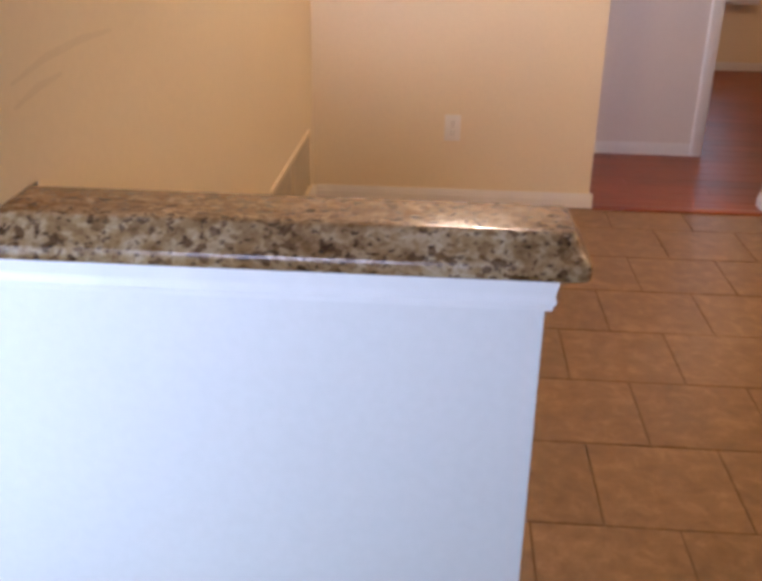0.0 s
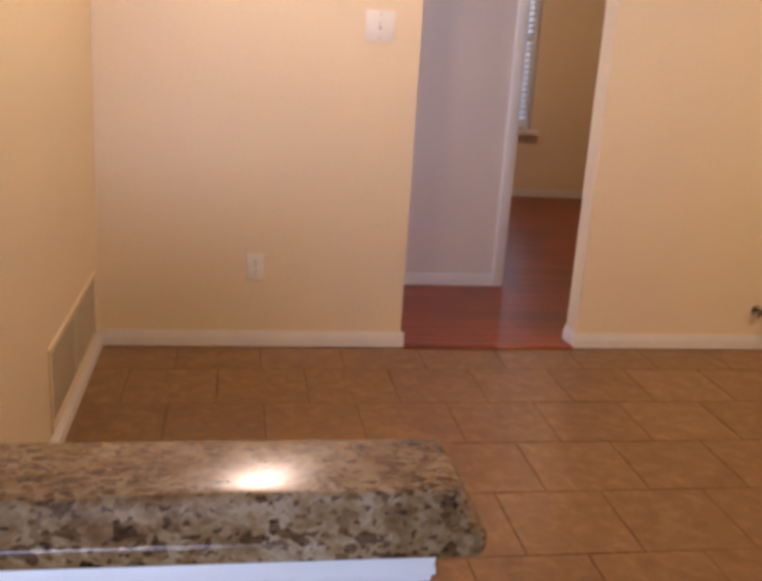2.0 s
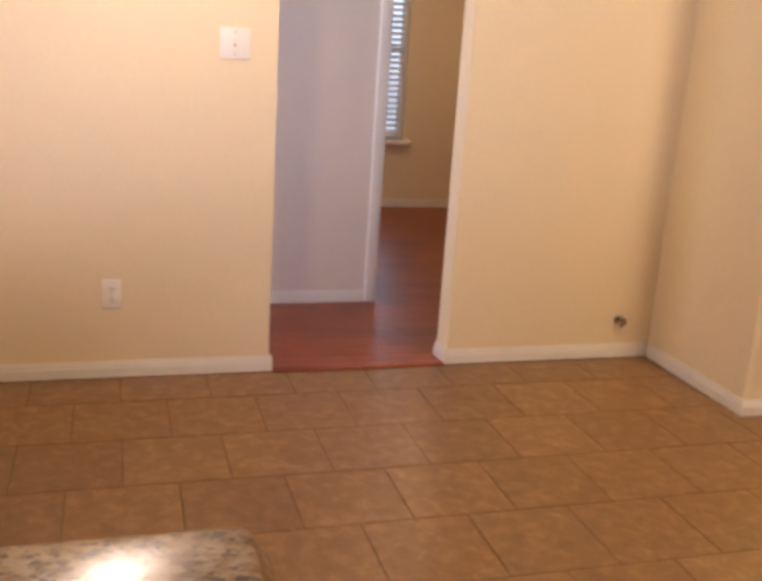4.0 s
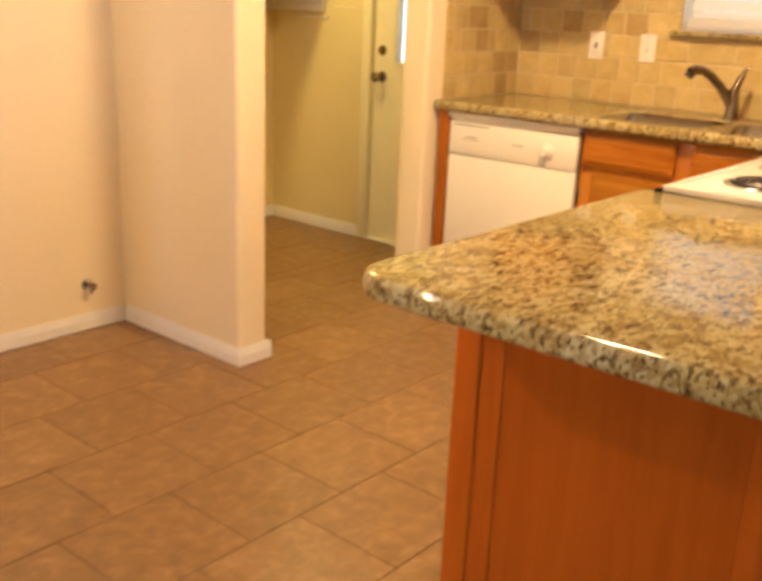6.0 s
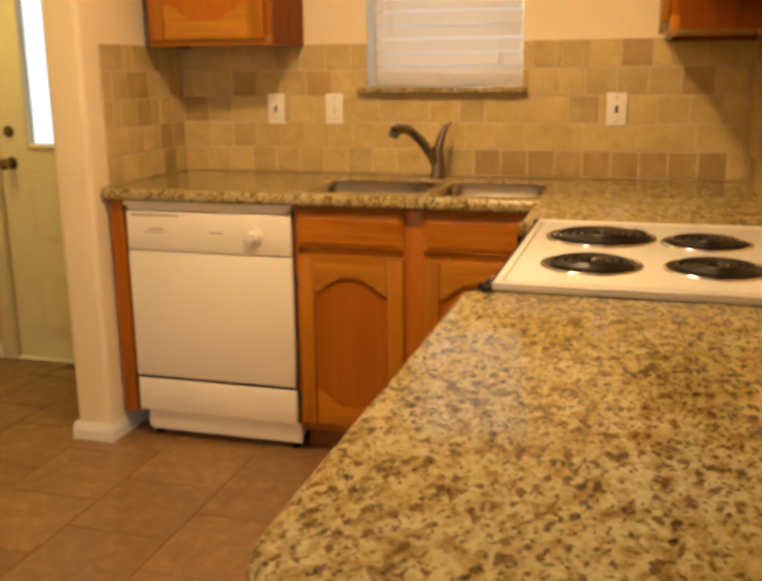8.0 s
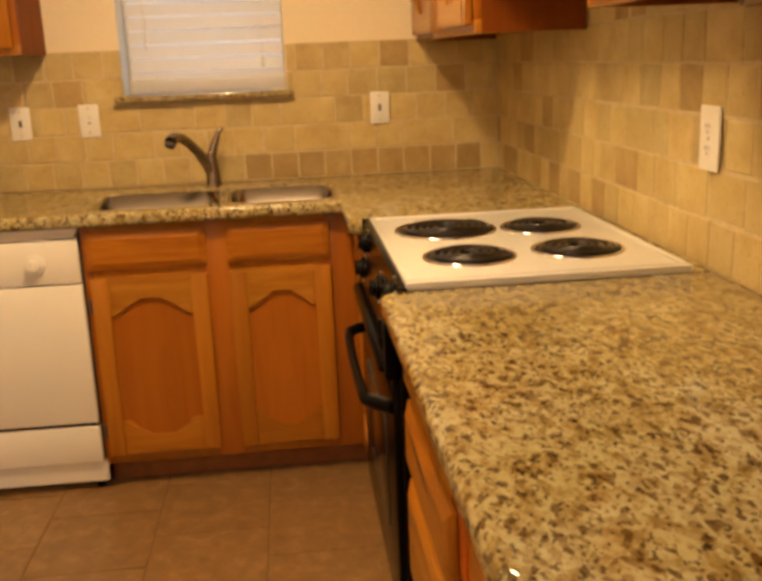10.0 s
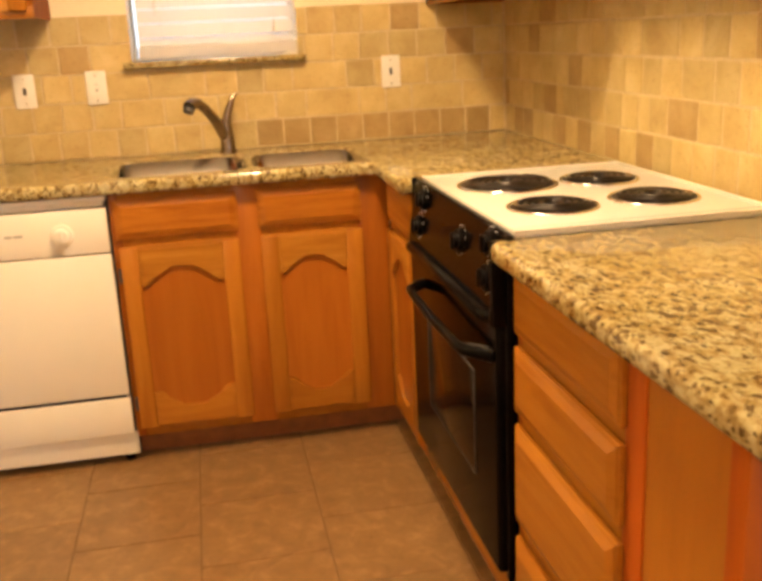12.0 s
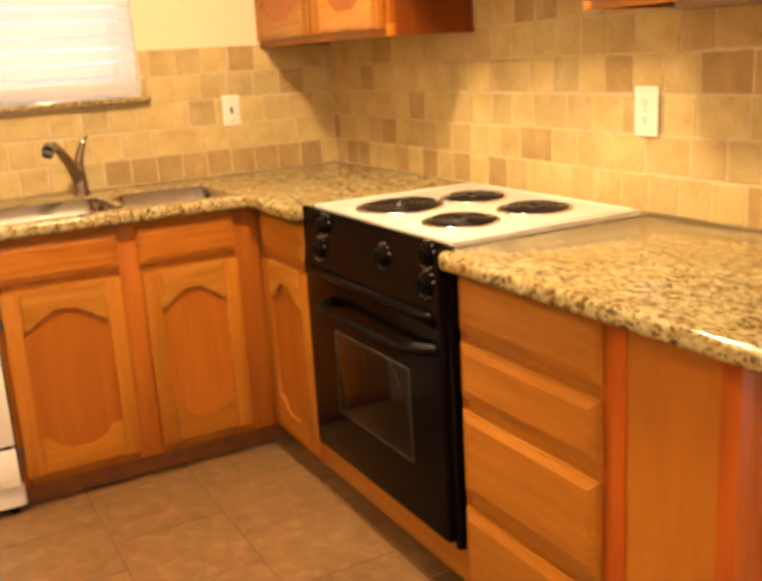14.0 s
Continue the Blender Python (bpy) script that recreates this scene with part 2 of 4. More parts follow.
OVENGLASS = plain("oven_glass", (0.010, 0.006, 0.004), 0.06, 0, 0.1, 20)
OVENGLASS.node_tree.nodes["Principled BSDF"].inputs["Specular IOR Level"].default_value = 0.1
DOORPAINT = plain("door_paint", (0.77, 0.69, 0.45), 0.4, 0, 0.03, 12)
FROST = glow("lit_lamp_glass", (1.0, 0.72, 0.42), 6.0)
OUTSIDE = glow("bright_overcast", (0.74, 0.86, 1.0), 1.8)
SMEAR = painted("grey_smear", (0.755, 0.640, 0.435))
SCUFFS = (((1.10, 1.045), (1.22, 1.062), (1.36, 1.068), (1.50, 1.064)), ((1.10, 1.012), (1.18, 1.026), (1.27, 1.030)))
GRASS = plain("lawn", (0.06, 0.09, 0.03), 0.9, 0, 0.4, 3)


# ---- mesh helpers ----
def box(bm, x0, x1, y0, y1, z0, z1, bevel=0.0, segments=2):
    m = Matrix.Translation(((x0 + x1) / 2, (y0 + y1) / 2, (z0 + z1) / 2)) @ Matrix.Diagonal((x1 - x0, y1 - y0, z1 - z0, 1))
    made = bmesh.ops.create_cube(bm, size=1.0, matrix=m)["verts"]
    if bevel:
        edges = list({e for v in made for e in v.link_edges})
        bmesh.ops.bevel(bm, geom=edges, offset=bevel, segments=segments, affect="EDGES", profile=0.5)


def upright_round(bm, radius, segments=4):
    """Round the upright edges of what is in bm."""
    edges = [e for e in bm.edges if abs((e.verts[0].co - e.verts[1].co).normalized().z) > 0.99]
    bmesh.ops.bevel(bm, geom=edges, offset=radius, segments=segments, affect="EDGES", profile=0.5)


def cylinder(bm, r0, r1, depth, m, sides=20):
    bmesh.ops.create_cone(bm, cap_ends=True, segments=sides, radius1=r0, radius2=r1, depth=depth, matrix=m)


def tube(bm, points, radii, sides=10):
    rings = []
    pts = [Vector(p) for p in points]
    side = None
    for i, p in enumerate(pts):
        way = (pts[min(i + 1, len(pts) - 1)] - pts[max(i - 1, 0)]).normalized()
        if side is None:
            side = way.orthogonal().normalized()
        side = (side - way * side.dot(way)).normalized()
        other = way.cross(side)
        r = radii[i] if isinstance(radii, (list, tuple)) else radii
        rings.append([bm.verts.new(p + r * (math.cos(a) * side + math.sin(a) * other)) for a in (2 * math.pi * k / sides for k in range(sides))])
    for a, b in zip(rings, rings[1:]):
        for k in range(sides):
            bm.faces.new((a[k], a[(k + 1) % sides], b[(k + 1) % sides], b[k]))
    bm.faces.new(rings[0][::-1])
    bm.faces.new(rings[-1])


def prism(bm, outline, y0, y1):
    """An outline of (x, z) pairs pushed from y0 to y1."""
    a = [bm.verts.new((x, y0, z)) for x, z in outline]
    b = [bm.verts.new((x, y1, z)) for x, z in outline]
    n = len(outline)
    bm.faces.new(a)
    bm.faces.new(b[::-1])
    for k in range(n):
        bm.faces.new((a[k], b[k], b[(k + 1) % n], a[(k + 1) % n]))


def mesh_of(name, bm, mat, smooth=False):
    bmesh.ops.recalc_face_normals(bm, faces=bm.faces)
    me = bpy.data.meshes.new(name)
    bm.to_mesh(me)
    bm.free()
    me.materials.append(mat)
    if smooth:
        for p in me.polygons:
            p.use_smooth = True
        me.set_sharp_from_angle(angle=radians(40))
    return me


def part(name, bm, mat, parent, label="", smooth=True):
    ob = new(name, mesh_of(name, bm, mat, smooth))
    ob.parent = parent
    return tagged(ob, label)


def boxpart(name, mat, parent, x0, x1, y0, y1, z0, z1, bevel=0.0, label="", segments=2):
    bm = bmesh.new()
    box(bm, x0, x1, y0, y1, z0, z1, bevel, segments)
    return part(name, bm, mat, parent, label)


def thing(name, label, category, place, rz=0, group=""):
    ob = new(name)
    ob.empty_display_size = 0.1
    ob.matrix_world = pose(*place, 0, 0, rz)
    return tagged(ob, label, category, group)


def solid(name, mat, boxes, label="", category="", bevel=0.0, kind="structure", rounded=0.0):
    bm = bmesh.new()
    for b in boxes:
        box(bm, *b, bevel)
    if rounded:
        upright_round(bm, rounded)
    return tagged(new(name, mesh_of(name, bm, mat, True)), label, category, "", kind)


# ---- the large structure ----
H = 2.44
WX, NY = -0.275, 3.874
solid("wall_north", BEIGE, [(-0.395, 0.969, NY, 4.0, 0, H), (0.969, 1.76, NY, 4.0, 2.10, H), (1.76, 2.774, NY, 4.0, 0, H)],
      "beige painted wall with an open doorway", "wall")
solid("wall_west", BEIGE, [(-0.395, WX, 1.142, NY, 0, H), (-0.395, WX, 0.99, 1.142, 0.8995, H)], "beige painted dining wall with a grille", "wall")
solid("wall_jog", BEIGE, [(2.774, 2.91, 3.16, 5.03, 0, H)], "beige painted wall end with rounded corners", "wall", rounded=0.02)
solid("wall_laundry_north", YELLOW, [(2.91, 4.68, 4.91, 5.03, 0, H)], "beige painted laundry wall", "wall")
wall_laundry_east = solid("wall_laundry_east", YELLOW, [(4.56, 4.68, 4.125, 4.91, 0, H), (4.56, 4.68, 3.15, 3.335, 0, H), (4.56, 4.68, 3.335, 4.125, 2.05, H)],
                          "beige painted laundry wall with an outside door", "wall")
wall_east = solid("wall_east", BEIGE, [(4.485, 4.68, 0.89, 1.79, 0, H), (4.485, 4.68, 2.37, 3.15, 0, H), (4.485, 4.68, 1.79, 2.37, 0, 1.235), (4.485, 4.68, 1.79, 2.37, 2.10, H)],
                  "beige kitchen wall with a window and stone tiles", "wall")
wall_partition = solid("wall_partition", BEIGE, [(3.80, 4.56, 3.15, 3.29, 0, H)], "beige painted stub wall between kitchen and laundry", "wall", rounded=0.02)
solid("wall_laundry_header", YELLOW, [(2.91, 3.80, 3.17, 3.28, 2.10, H)], "beige painted header over the laundry opening", "wall")
wall_south = solid("wall_south", BEIGE, [(1.93, 4.485, 0.89, 1.0, 0, H)], "beige kitchen wall with a stone backsplash", "wall")
solid("wall_living_east", BEIGE, [(4.68, 4.80, -3.0, 0.89, 0, H)], "beige painted living room wall", "wall")
solid("wall_living_south", BEIGE, [(-1.72, -0.80, -3.12, -3.0, 0, H), (1.0, 4.80, -3.12, -3.0, 0, H), (-0.80, 1.0, -3.12, -3.0, 0, 0.95), (-0.80, 1.0, -3.12, -3.0, 2.15, H)], "beige painted living room wall", "wall")
solid("wall_living_west", BEIGE, [(-1.72, -1.6, -3.0, -0.85, 0, H), (-1.72, -1.6, 0.45, 1.178, 0, H), (-1.72, -1.6, -0.85, 0.45, 1.2, H), (-1.72, -1.6, -0.85, 0.45, 0, 0.05)],
      "beige painted living room wall with a patio opening", "wall")
solid("wall_living_north", BEIGE, [(-1.6, -0.395, 1.142, 1.26, 0, H)], "beige painted living room wall", "wall")
half_wall = solid("half_wall", OFFWHITE, [(-1.6, 0.46, 1.058, 1.128, 0, 0.838)], "off-white painted half wall under a granite cap", "half wall")
solid("wall_hall", HALLPAINT, [(-1.0, 1.685, 4.85, 4.97, 0, H), (1.685, 2.48, 4.85, 4.97, 2.05, H), (2.48, 2.774, 4.85, 4.97, 0, H)],
      "pale painted hall wall beside a doorway", "wall")
solid("wall_hall_west", HALLPAINT, [(-1.12, -1.0, 4.0, 4.16, 0, H), (-1.12, -1.0, 4.68, 7.72, 0, H), (-1.12, -1.0, 4.16, 4.68, 0, 0.6), (-1.12, -1.0, 4.16, 4.68, 2.1, H), (-1.0, -0.395, 4.0, 4.12, 0, H)], "pale painted hall wall", "wall")
solid("wall_bedroom_north", BEIGE, [(-1.0, 1.91, 7.60, 7.72, 0, H), (2.67, 4.2, 7.60, 7.72, 0, H), (1.91, 2.67, 7.60, 7.72, 0, 0.56), (1.91, 2.67, 7.60, 7.72, 2.0, H)],
      "beige bedroom wall with a window", "wall")
solid("wall_bedroom_east", BEIGE, [(4.2, 4.32, 5.03, 7.72, 0, H)], "beige bedroom wall", "wall")
solid("ceiling", CEILPAINT, [(-1.8, 4.9, -3.2, 7.8, H, H + 0.12)], "white textured ceiling", "ceiling")
floor = solid("floor", FLOORGROUT, [(-1.72, 4.80, -3.12, NY - 0.01, -0.12, -0.0025), (2.80, 4.68, NY - 0.01, 5.03, -0.12, -0.0025)],
              "brown square ceramic tile floor with thin dark joints", "floor")
wood_floor = solid("wood_floor", CHERRY, [(-1.1, 2.80, NY - 0.01, 7.72, -0.12, -0.004), (2.80, 4.32, 5.03, 7.72, -0.12, -0.004)], "glossy red cherry plank floor", "floor")
solid("ground", GRASS, [(-400, 400, -400, 400, -0.4, -0.2)], "grass lawn round the house", "ground")

for x0, x1, y0, y1 in ((6.2, 6.22, -0.5, 6.5), (0.0, 5.0, 9.4, 9.42), (-3.8, -3.78, -4.0, 6.0)):
    tagged(solid("backdrop", OUTSIDE, [(x0, x1, y0, y1, -0.19, 3.2)], "bright hazy daylight outside the windows", "backdrop"))


def skirting(name, runs):
    """Runs of (x0, y0, x1, y1, nx, ny): the wall line and the way it faces."""
    for x0, y0, x1, y1, nx, ny in runs:
        bm = bmesh.new()
        for depth, z0, z1 in ((0.014, 0.0, 0.043), (0.0105, 0.043, 0.056), (0.0065, 0.056, 0.066)):
            box(bm, min(x0, x1, x0 + nx * depth), max(x0, x1, x0 + nx * depth), min(y0, y1, y0 + ny * depth), max(y0, y1, y0 + ny * depth), z0, z1, 0.0015, 1)
        tagged(new("baseboard", mesh_of("baseboard", bm, TRIM, True)), "white stepped skirting board along the " + name, "baseboard", "", "structure")


skirting("dining wall", [(WX, 1.15, WX, NY, 1, 0), (WX + 0.0145, NY, 0.984, NY, 0, -1), (0.9692, NY + 0.0005, 0.9692, 4.0, 1, 0),
                             (1.746, NY, 2.7595, NY, 0, -1), (1.7598, NY + 0.0005, 1.7598, 4.0, -1, 0)])
skirting("wall end", [(2.774, 3.1605, 2.774, NY - 0.0145, -1, 0), (2.759, 3.16, 2.925, 3.16, 0, -1), (2.91, 3.1605, 2.91, 4.8955, 1, 0)])
skirting("laundry wall", [(2.925, 4.91, 4.56, 4.91, 0, -1), (4.56, 4.193, 4.56, 4.8955, -1, 0)])
skirting("stub wall", [(3.80, 3.1505, 3.80, 3.2895, -1, 0), (3.785, 3.15, 4.06, 3.15, 0, -1), (3.785, 3.29, 4.56, 3.29, 0, 1)])
skirting("hall and bedroom wall", [(-1.0, 4.85, 1.64, 4.85, 0, -1), (-1.0, 7.60, 4.2, 7.60, 0, -1)])
solid("baseboard_half_wall", TRIM, [(WX, 0.474, 1.1285, 1.142, 0, 0.066), (0.4605, 0.474, 1.06, 1.1285, 0, 0.066)], "white skirting board of the half wall", "baseboard", 0.002)
solid("threshold", CHERRY, [(0.985, 1.745, NY - 0.03, NY + 0.03, -0.004, 0.010)], "red wooden threshold strip between tile and planks", "threshold", 0.006)

# hall doorway casing
casing = thing("door_casing", "white painted wooden door casing in the hall", "door casing", (1.685, 4.85, 0))
boxpart("jamb", TRIM, casing, 0.0, 0.02, -0.004, 0.124, 0, 2.05, 0.002)
boxpart("casing_board", TRIM, casing, -0.045, 0.012, -0.018, -0.0, 0, 2.09, 0.004)
boxpart("head_board", TRIM, casing, 0.012, 0.82, -0.018, -0.0, 2.03, 2.09, 0.004)
boxpart("hinge_side_jamb", TRIM, casing, 0.775, 0.795, -0.004, 0.124, 0, 2.05, 0.002)

# half wall cap and moulding
moulding = thing("cap_moulding", "white painted stepped moulding under the granite cap", "trim", (0, 0, 0.838))
bm = bmesh.new()
profile = [(0.0002, 0.0), (0.018, 0.0), (0.018, 0.012), (0.0165, 0.016), (0.0145, 0.030), (0.0125, 0.040), (0.0115, 0.046), (0.0135, 0.050), (0.0135, 0.056), (0.0100, 0.059), (0.0095, 0.066), (0.0002, 0.068)]
rows = [[bm.verts.new(p) for p in ((-1.599, 1.058 - o, -d * 1.05), (0.46 + o, 1.058 - o, -d * 1.05), (0.46 + o, 1.128, -d * 1.05))] for o, d in profile]
for a, b in zip(rows, rows[1:]):
    for k in (0, 1):
        bm.faces.new((a[k], a[k + 1], b[k + 1], b[k]))
part("moulding_strip", bm, TRIM, moulding)


# ---- kitchen cabinets: x runs to the viewer's right, y into the cabinet, z up ----
def arch(width, low, high, upper, steps=22):
    """A rail with a cathedral curve along one edge: from z low at the ends to high in the middle; the straight edge at upper."""
    pts = []
    for i in range(steps + 1):
        u = 2 * i / steps - 1
        a = abs(u)
        k = 0.5 + 0.5 * math.cos(math.pi * (a / 0.80) ** 2.7) if a < 0.80 else 0.0
        pts.append((width * (u + 1) / 2, low + (high - low) * k))
    return [(0, upper)] + pts + [(width, upper)]


def cabinet_door(parent, x0, x1, z0, z1, front, grain, name="door"):
    """A frame-and-panel door with curved rails; its front face at y = front."""
    stile, back = 0.052, front + 0.019
    door = boxpart(name, OAKPANEL, parent, x0 + stile - 0.008, x1 - stile + 0.008, front + 0.012, back, z0 + 0.03, z1 - 0.03, 0.0)
    for a, b in ((x0, x0 + stile), (x1 - stile, x1)):
        boxpart("stile", OAKZ, door, a, b, front, back + 0.001, z0, z1, 0.004)
    w = x1 - x0 - 2 * stile
    rise = min(0.055, w * 0.24)
    for is_top in (True, False):
        bm = bmesh.new()
        if is_top:
            outline = [(x0 + stile + x, z1 - z) for x, z in arch(w, 0.122, 0.122 - rise, 0.0)]
        else:
            outline = [(x0 + stile + x, z0 + z) for x, z in arch(w, 0.118, 0.118 - rise * 0.95, 0.0)]
        prism(bm, outline, front + 0.0005, back + 0.001)
        longest = [e for e in bm.edges if all(v.co.y < front + 0.001 for v in e.verts)]
        bmesh.ops.bevel(bm, geom=longest, offset=0.0075, segments=2, affect="EDGES")
        part("rail", bm, OAKRAIL if is_top else grain, door, smooth=False)
    return door


def drawer_front(parent, x0, x1, z0, z1, front, grain, name="drawer_front"):
    """A slab front with a routed edge."""
    bm = bmesh.new()
    box(bm, x0, x1, front + 0.008, front + 0.020, z0, z1, 0.002, 1)
    box(bm, x0 + 0.005, x1 - 0.005, front + 0.0065, front + 0.0079, z0 + 0.005, z1 - 0.005, 0.0015, 1)
    i, o = 0.024, 0.007
    lo = [bm.verts.new(v) for v in ((x0 + o, front + 0.0064, z0 + o), (x1 - o, front + 0.0064, z0 + o), (x1 - o, front + 0.0064, z1 - o), (x0 + o, front + 0.0064, z1 - o))]
    hi = [bm.verts.new(v) for v in ((x0 + i, front, z0 + i), (x1 - i, front, z0 + i), (x1 - i, front, z1 - i), (x0 + i, front, z1 - i))]
    bm.faces.new(hi)
    for k in range(4):
        bm.faces.new((lo[k], lo[(k + 1) % 4], hi[(k + 1) % 4], hi[k]))
    return part(name, bm, grain, parent, smooth=False)


def hinge(parent, x, z, front):
    bm = bmesh.new()
    box(bm, x - 0.004, x + 0.004, front - 0.002, front + 0.012, z - 0.022, z + 0.022, 0.0015, 1)
    return part("hinge", bm, DARKPLASTIC, parent, "dark metal hinge")


FX, FY = 3.894, 1.595      # faces of the two cabinet runs
# sink base cabinet against the window wall
sink_base = thing("sink_cabinet", "honey oak sink base cabinet with two arched doors", "cabinet", (FX, 2.452, 0), -90, "kitchen base cabinets")
W = 2.452 - 1.596
boxpart("carcass", OAKZ, sink_base, 0.0, W, 0.02, 0.56, 0.086, 0.660)
for a, b in ((0.0, 0.03), (0.368, 0.452), (0.752, W)):
    boxpart("face_stile", OAKFRAME, sink_base, a, b, 0.0, 0.02, 0.086, 0.874, 0.001)
for a, b in ((0.03, 0.368), (0.452, 0.752)):
    for z0, z1 in ((0.086, 0.125), (0.70, 0.74), (0.850, 0.874)):
        boxpart("face_rail", OAKY, sink_base, a, b, 0.0, 0.02, z0, z1)
boxpart("plinth", SHADEDOAK, sink_base, 0.0, W + 0.065, 0.072, 0.09, 0.0, 0.086)
drawer_front(sink_base, 0.012, 0.380, 0.733, 0.855, -0.020, OAKGRAIN)
drawer_front(sink_base, 0.441, 0.764, 0.733, 0.855, -0.020, OAKGRAIN)
cabinet_door(sink_base, 0.016, 0.376, 0.117, 0.708, -0.020, OAKX)
cabinet_door(sink_base, 0.444, 0.764, 0.117, 0.708, -0.020, OAKX)
hinge(sink_base, 0.010, 0.62, -0.010), hinge(sink_base, 0.010, 0.20, -0.010)

# corner cabinet between range and sink base
corner_base = thing("corner_cabinet", "narrow honey oak corner cabinet with drawer and door", "cabinet", (FX - 0.002, FY, 0), 180, "kitchen base cabinets")
W = FX - 0.002 - 3.487
boxpart("carcass", OAKZ, corner_base, 0.0, W, 0.02, 0.56, 0.086, 0.86)
for a, b in ((0.0, 0.05), (W - 0.022, W)):
    boxpart("face_stile", OAKFRAME, corner_base, a, b, 0.0, 0.02, 0.086, 0.874, 0.001)
for z0, z1 in ((0.086, 0.12), (0.70, 0.74), (0.850, 0.874)):
    boxpart("face_rail", OAKX, corner_base, 0.05, W - 0.022, 0.0, 0.02, z0, z1)
boxpart("plinth", SHADEDOAK, corner_base, -0.06, W, 0.072, 0.09, 0.0, 0.086)
drawer_front(corner_base, 0.042, W - 0.012, 0.733, 0.855, -0.020, OAKX)
cabinet_door(corner_base, 0.042, W - 0.012, 0.117, 0.708, -0.020, OAKX)

# drawer cabinet and the end of the peninsula
drawer_base = thing("drawer_cabinet", "honey oak base cabinet with four drawers", "cabinet", (2.678, FY, 0), 180, "kitchen base cabinets")
W = 2.678 - 1.93
boxpart("carcass", OAKZ, drawer_base, 0.0, W, 0.02, 0.56, 0.10, 0.86)
boxpart("face_stile", OAKFRAME, drawer_base, 0.0, 0.026, 0.0, 0.02, 0.10, 0.874, 0.001)
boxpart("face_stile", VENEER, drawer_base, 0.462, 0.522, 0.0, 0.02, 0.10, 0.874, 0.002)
boxpart("filler_panel", OAKFILL, drawer_base, 0.5225, W - 0.0225, 0.004, 0.02, 0.10, 0.874)
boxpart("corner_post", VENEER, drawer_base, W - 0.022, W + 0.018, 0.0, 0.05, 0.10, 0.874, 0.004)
for z0, z1 in ((0.10, 0.115), (0.30, 0.345), (0.545, 0.58), (0.70, 0.745), (0.855, 0.874)):
    boxpart("face_rail", OAKX, drawer_base, 0.026, 0.462, 0.0, 0.02, z0, z1)
boxpart("plinth", SHADEDOAK, drawer_base, 0.0, W - 0.06, 0.072, 0.09, 0.0, 0.10)
boxpart("plinth_end", SHADEDOAK, drawer_base, W - 0.08, W - 0.06, 0.09, 0.58, 0.0, 0.10)
for z0, z1 in ((0.738, 0.860), (0.577, 0.712), (0.342, 0.550), (0.108, 0.303)):
    drawer_front(drawer_base, 0.014, 0.470, z0, z1, -0.020, OAKX)
end_panel = thing("peninsula_end_panel", "framed oak end panel of the peninsula cabinet", "cabinet panel", (1.930, FY - 0.05, 0.0), -90)
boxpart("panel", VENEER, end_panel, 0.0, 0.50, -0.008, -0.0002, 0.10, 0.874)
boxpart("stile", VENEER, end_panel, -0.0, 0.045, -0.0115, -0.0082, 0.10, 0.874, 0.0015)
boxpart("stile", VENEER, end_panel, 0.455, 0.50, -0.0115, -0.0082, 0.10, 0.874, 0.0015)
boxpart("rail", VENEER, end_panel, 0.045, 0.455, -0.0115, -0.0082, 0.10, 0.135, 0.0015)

# wood trim beside the dishwasher
side_panel = thing("dishwasher_side_panel", "narrow honey oak panel beside the dishwasher", "cabinet panel", (FX - 0.02, 3.135, 0), -90)
boxpart("panel", OAKFRAME, side_panel, 0.001, 0.050, 0.0, 0.56, 0.095, 0.874, 0.002)
boxpart("plinth", SHADEDOAK, side_panel, 0.001, 0.050, 0.19, 0.56, 0.0, 0.0945)


def wall_cabinet(place, rz, width, height, depth, doors, label):
    """A hanging cabinet with arched doors; z = 0 at its underside."""
    c = thing("wall_cabinet", label, "cabinet", place, rz, "kitchen wall cabinets")
    boxpart("carcass", OAKZ, c, 0.0, width, 0.02, depth, 0.012, height, 0.001)
    # both sides carry their shade in the veneer colour
    boxpart("side_panel", SHADEDVENEER, c, -0.0015, 0.0, 0.02, depth, 0.0, height)
    boxpart("side_panel", SHADEDVENEER, c, width, width + 0.0015, 0.02, depth, 0.0, height)
    boxpart("face_rail", OAKX, c, 0.0, width, 0.0, 0.02, 0.0, 0.035, 0.002)
    boxpart("face_rail", OAKX, c, 0.0, width, 0.0, 0.02, height - 0.04, height, 0.002)
    for a, b in ((0.0, 0.035), (width - 0.035, width)):
        boxpart("face_stile", OAKFRAME, c, a, b, 0.0, 0.02, 0.035, height - 0.04, 0.001)
    for (a, b), (p, q) in zip(doors, doors[1:]):
        boxpart("face_stile", OAKFRAME, c, b - 0.012, p + 0.012, 0.0, 0.02, 0.035, height - 0.04, 0.001)
    for a, b in doors:
        cabinet_door(c, a, b, 0.022, height - 0.02, -0.021, OAKRAIL)
    return c


wall_cabinet((4.165, 3.100, 1.392), -90, 0.475, 0.76, 0.319, [(0.018, 0.457)], "honey oak wall cabinet with one arched door")
wall_cabinet((4.473, 1.305, 1.388), 180, 1.028, 0.76, 0.294, [(0.02, 0.50), (0.53, 1.01)], "honey oak corner wall cabinet with two arched doors")
wall_cabinet((2.630, 1.280, 1.405), 180, 0.58, 0.76, 0.269, [(0.018, 0.284), (0.296, 0.562)], "honey oak wall cabinet above the peninsula")


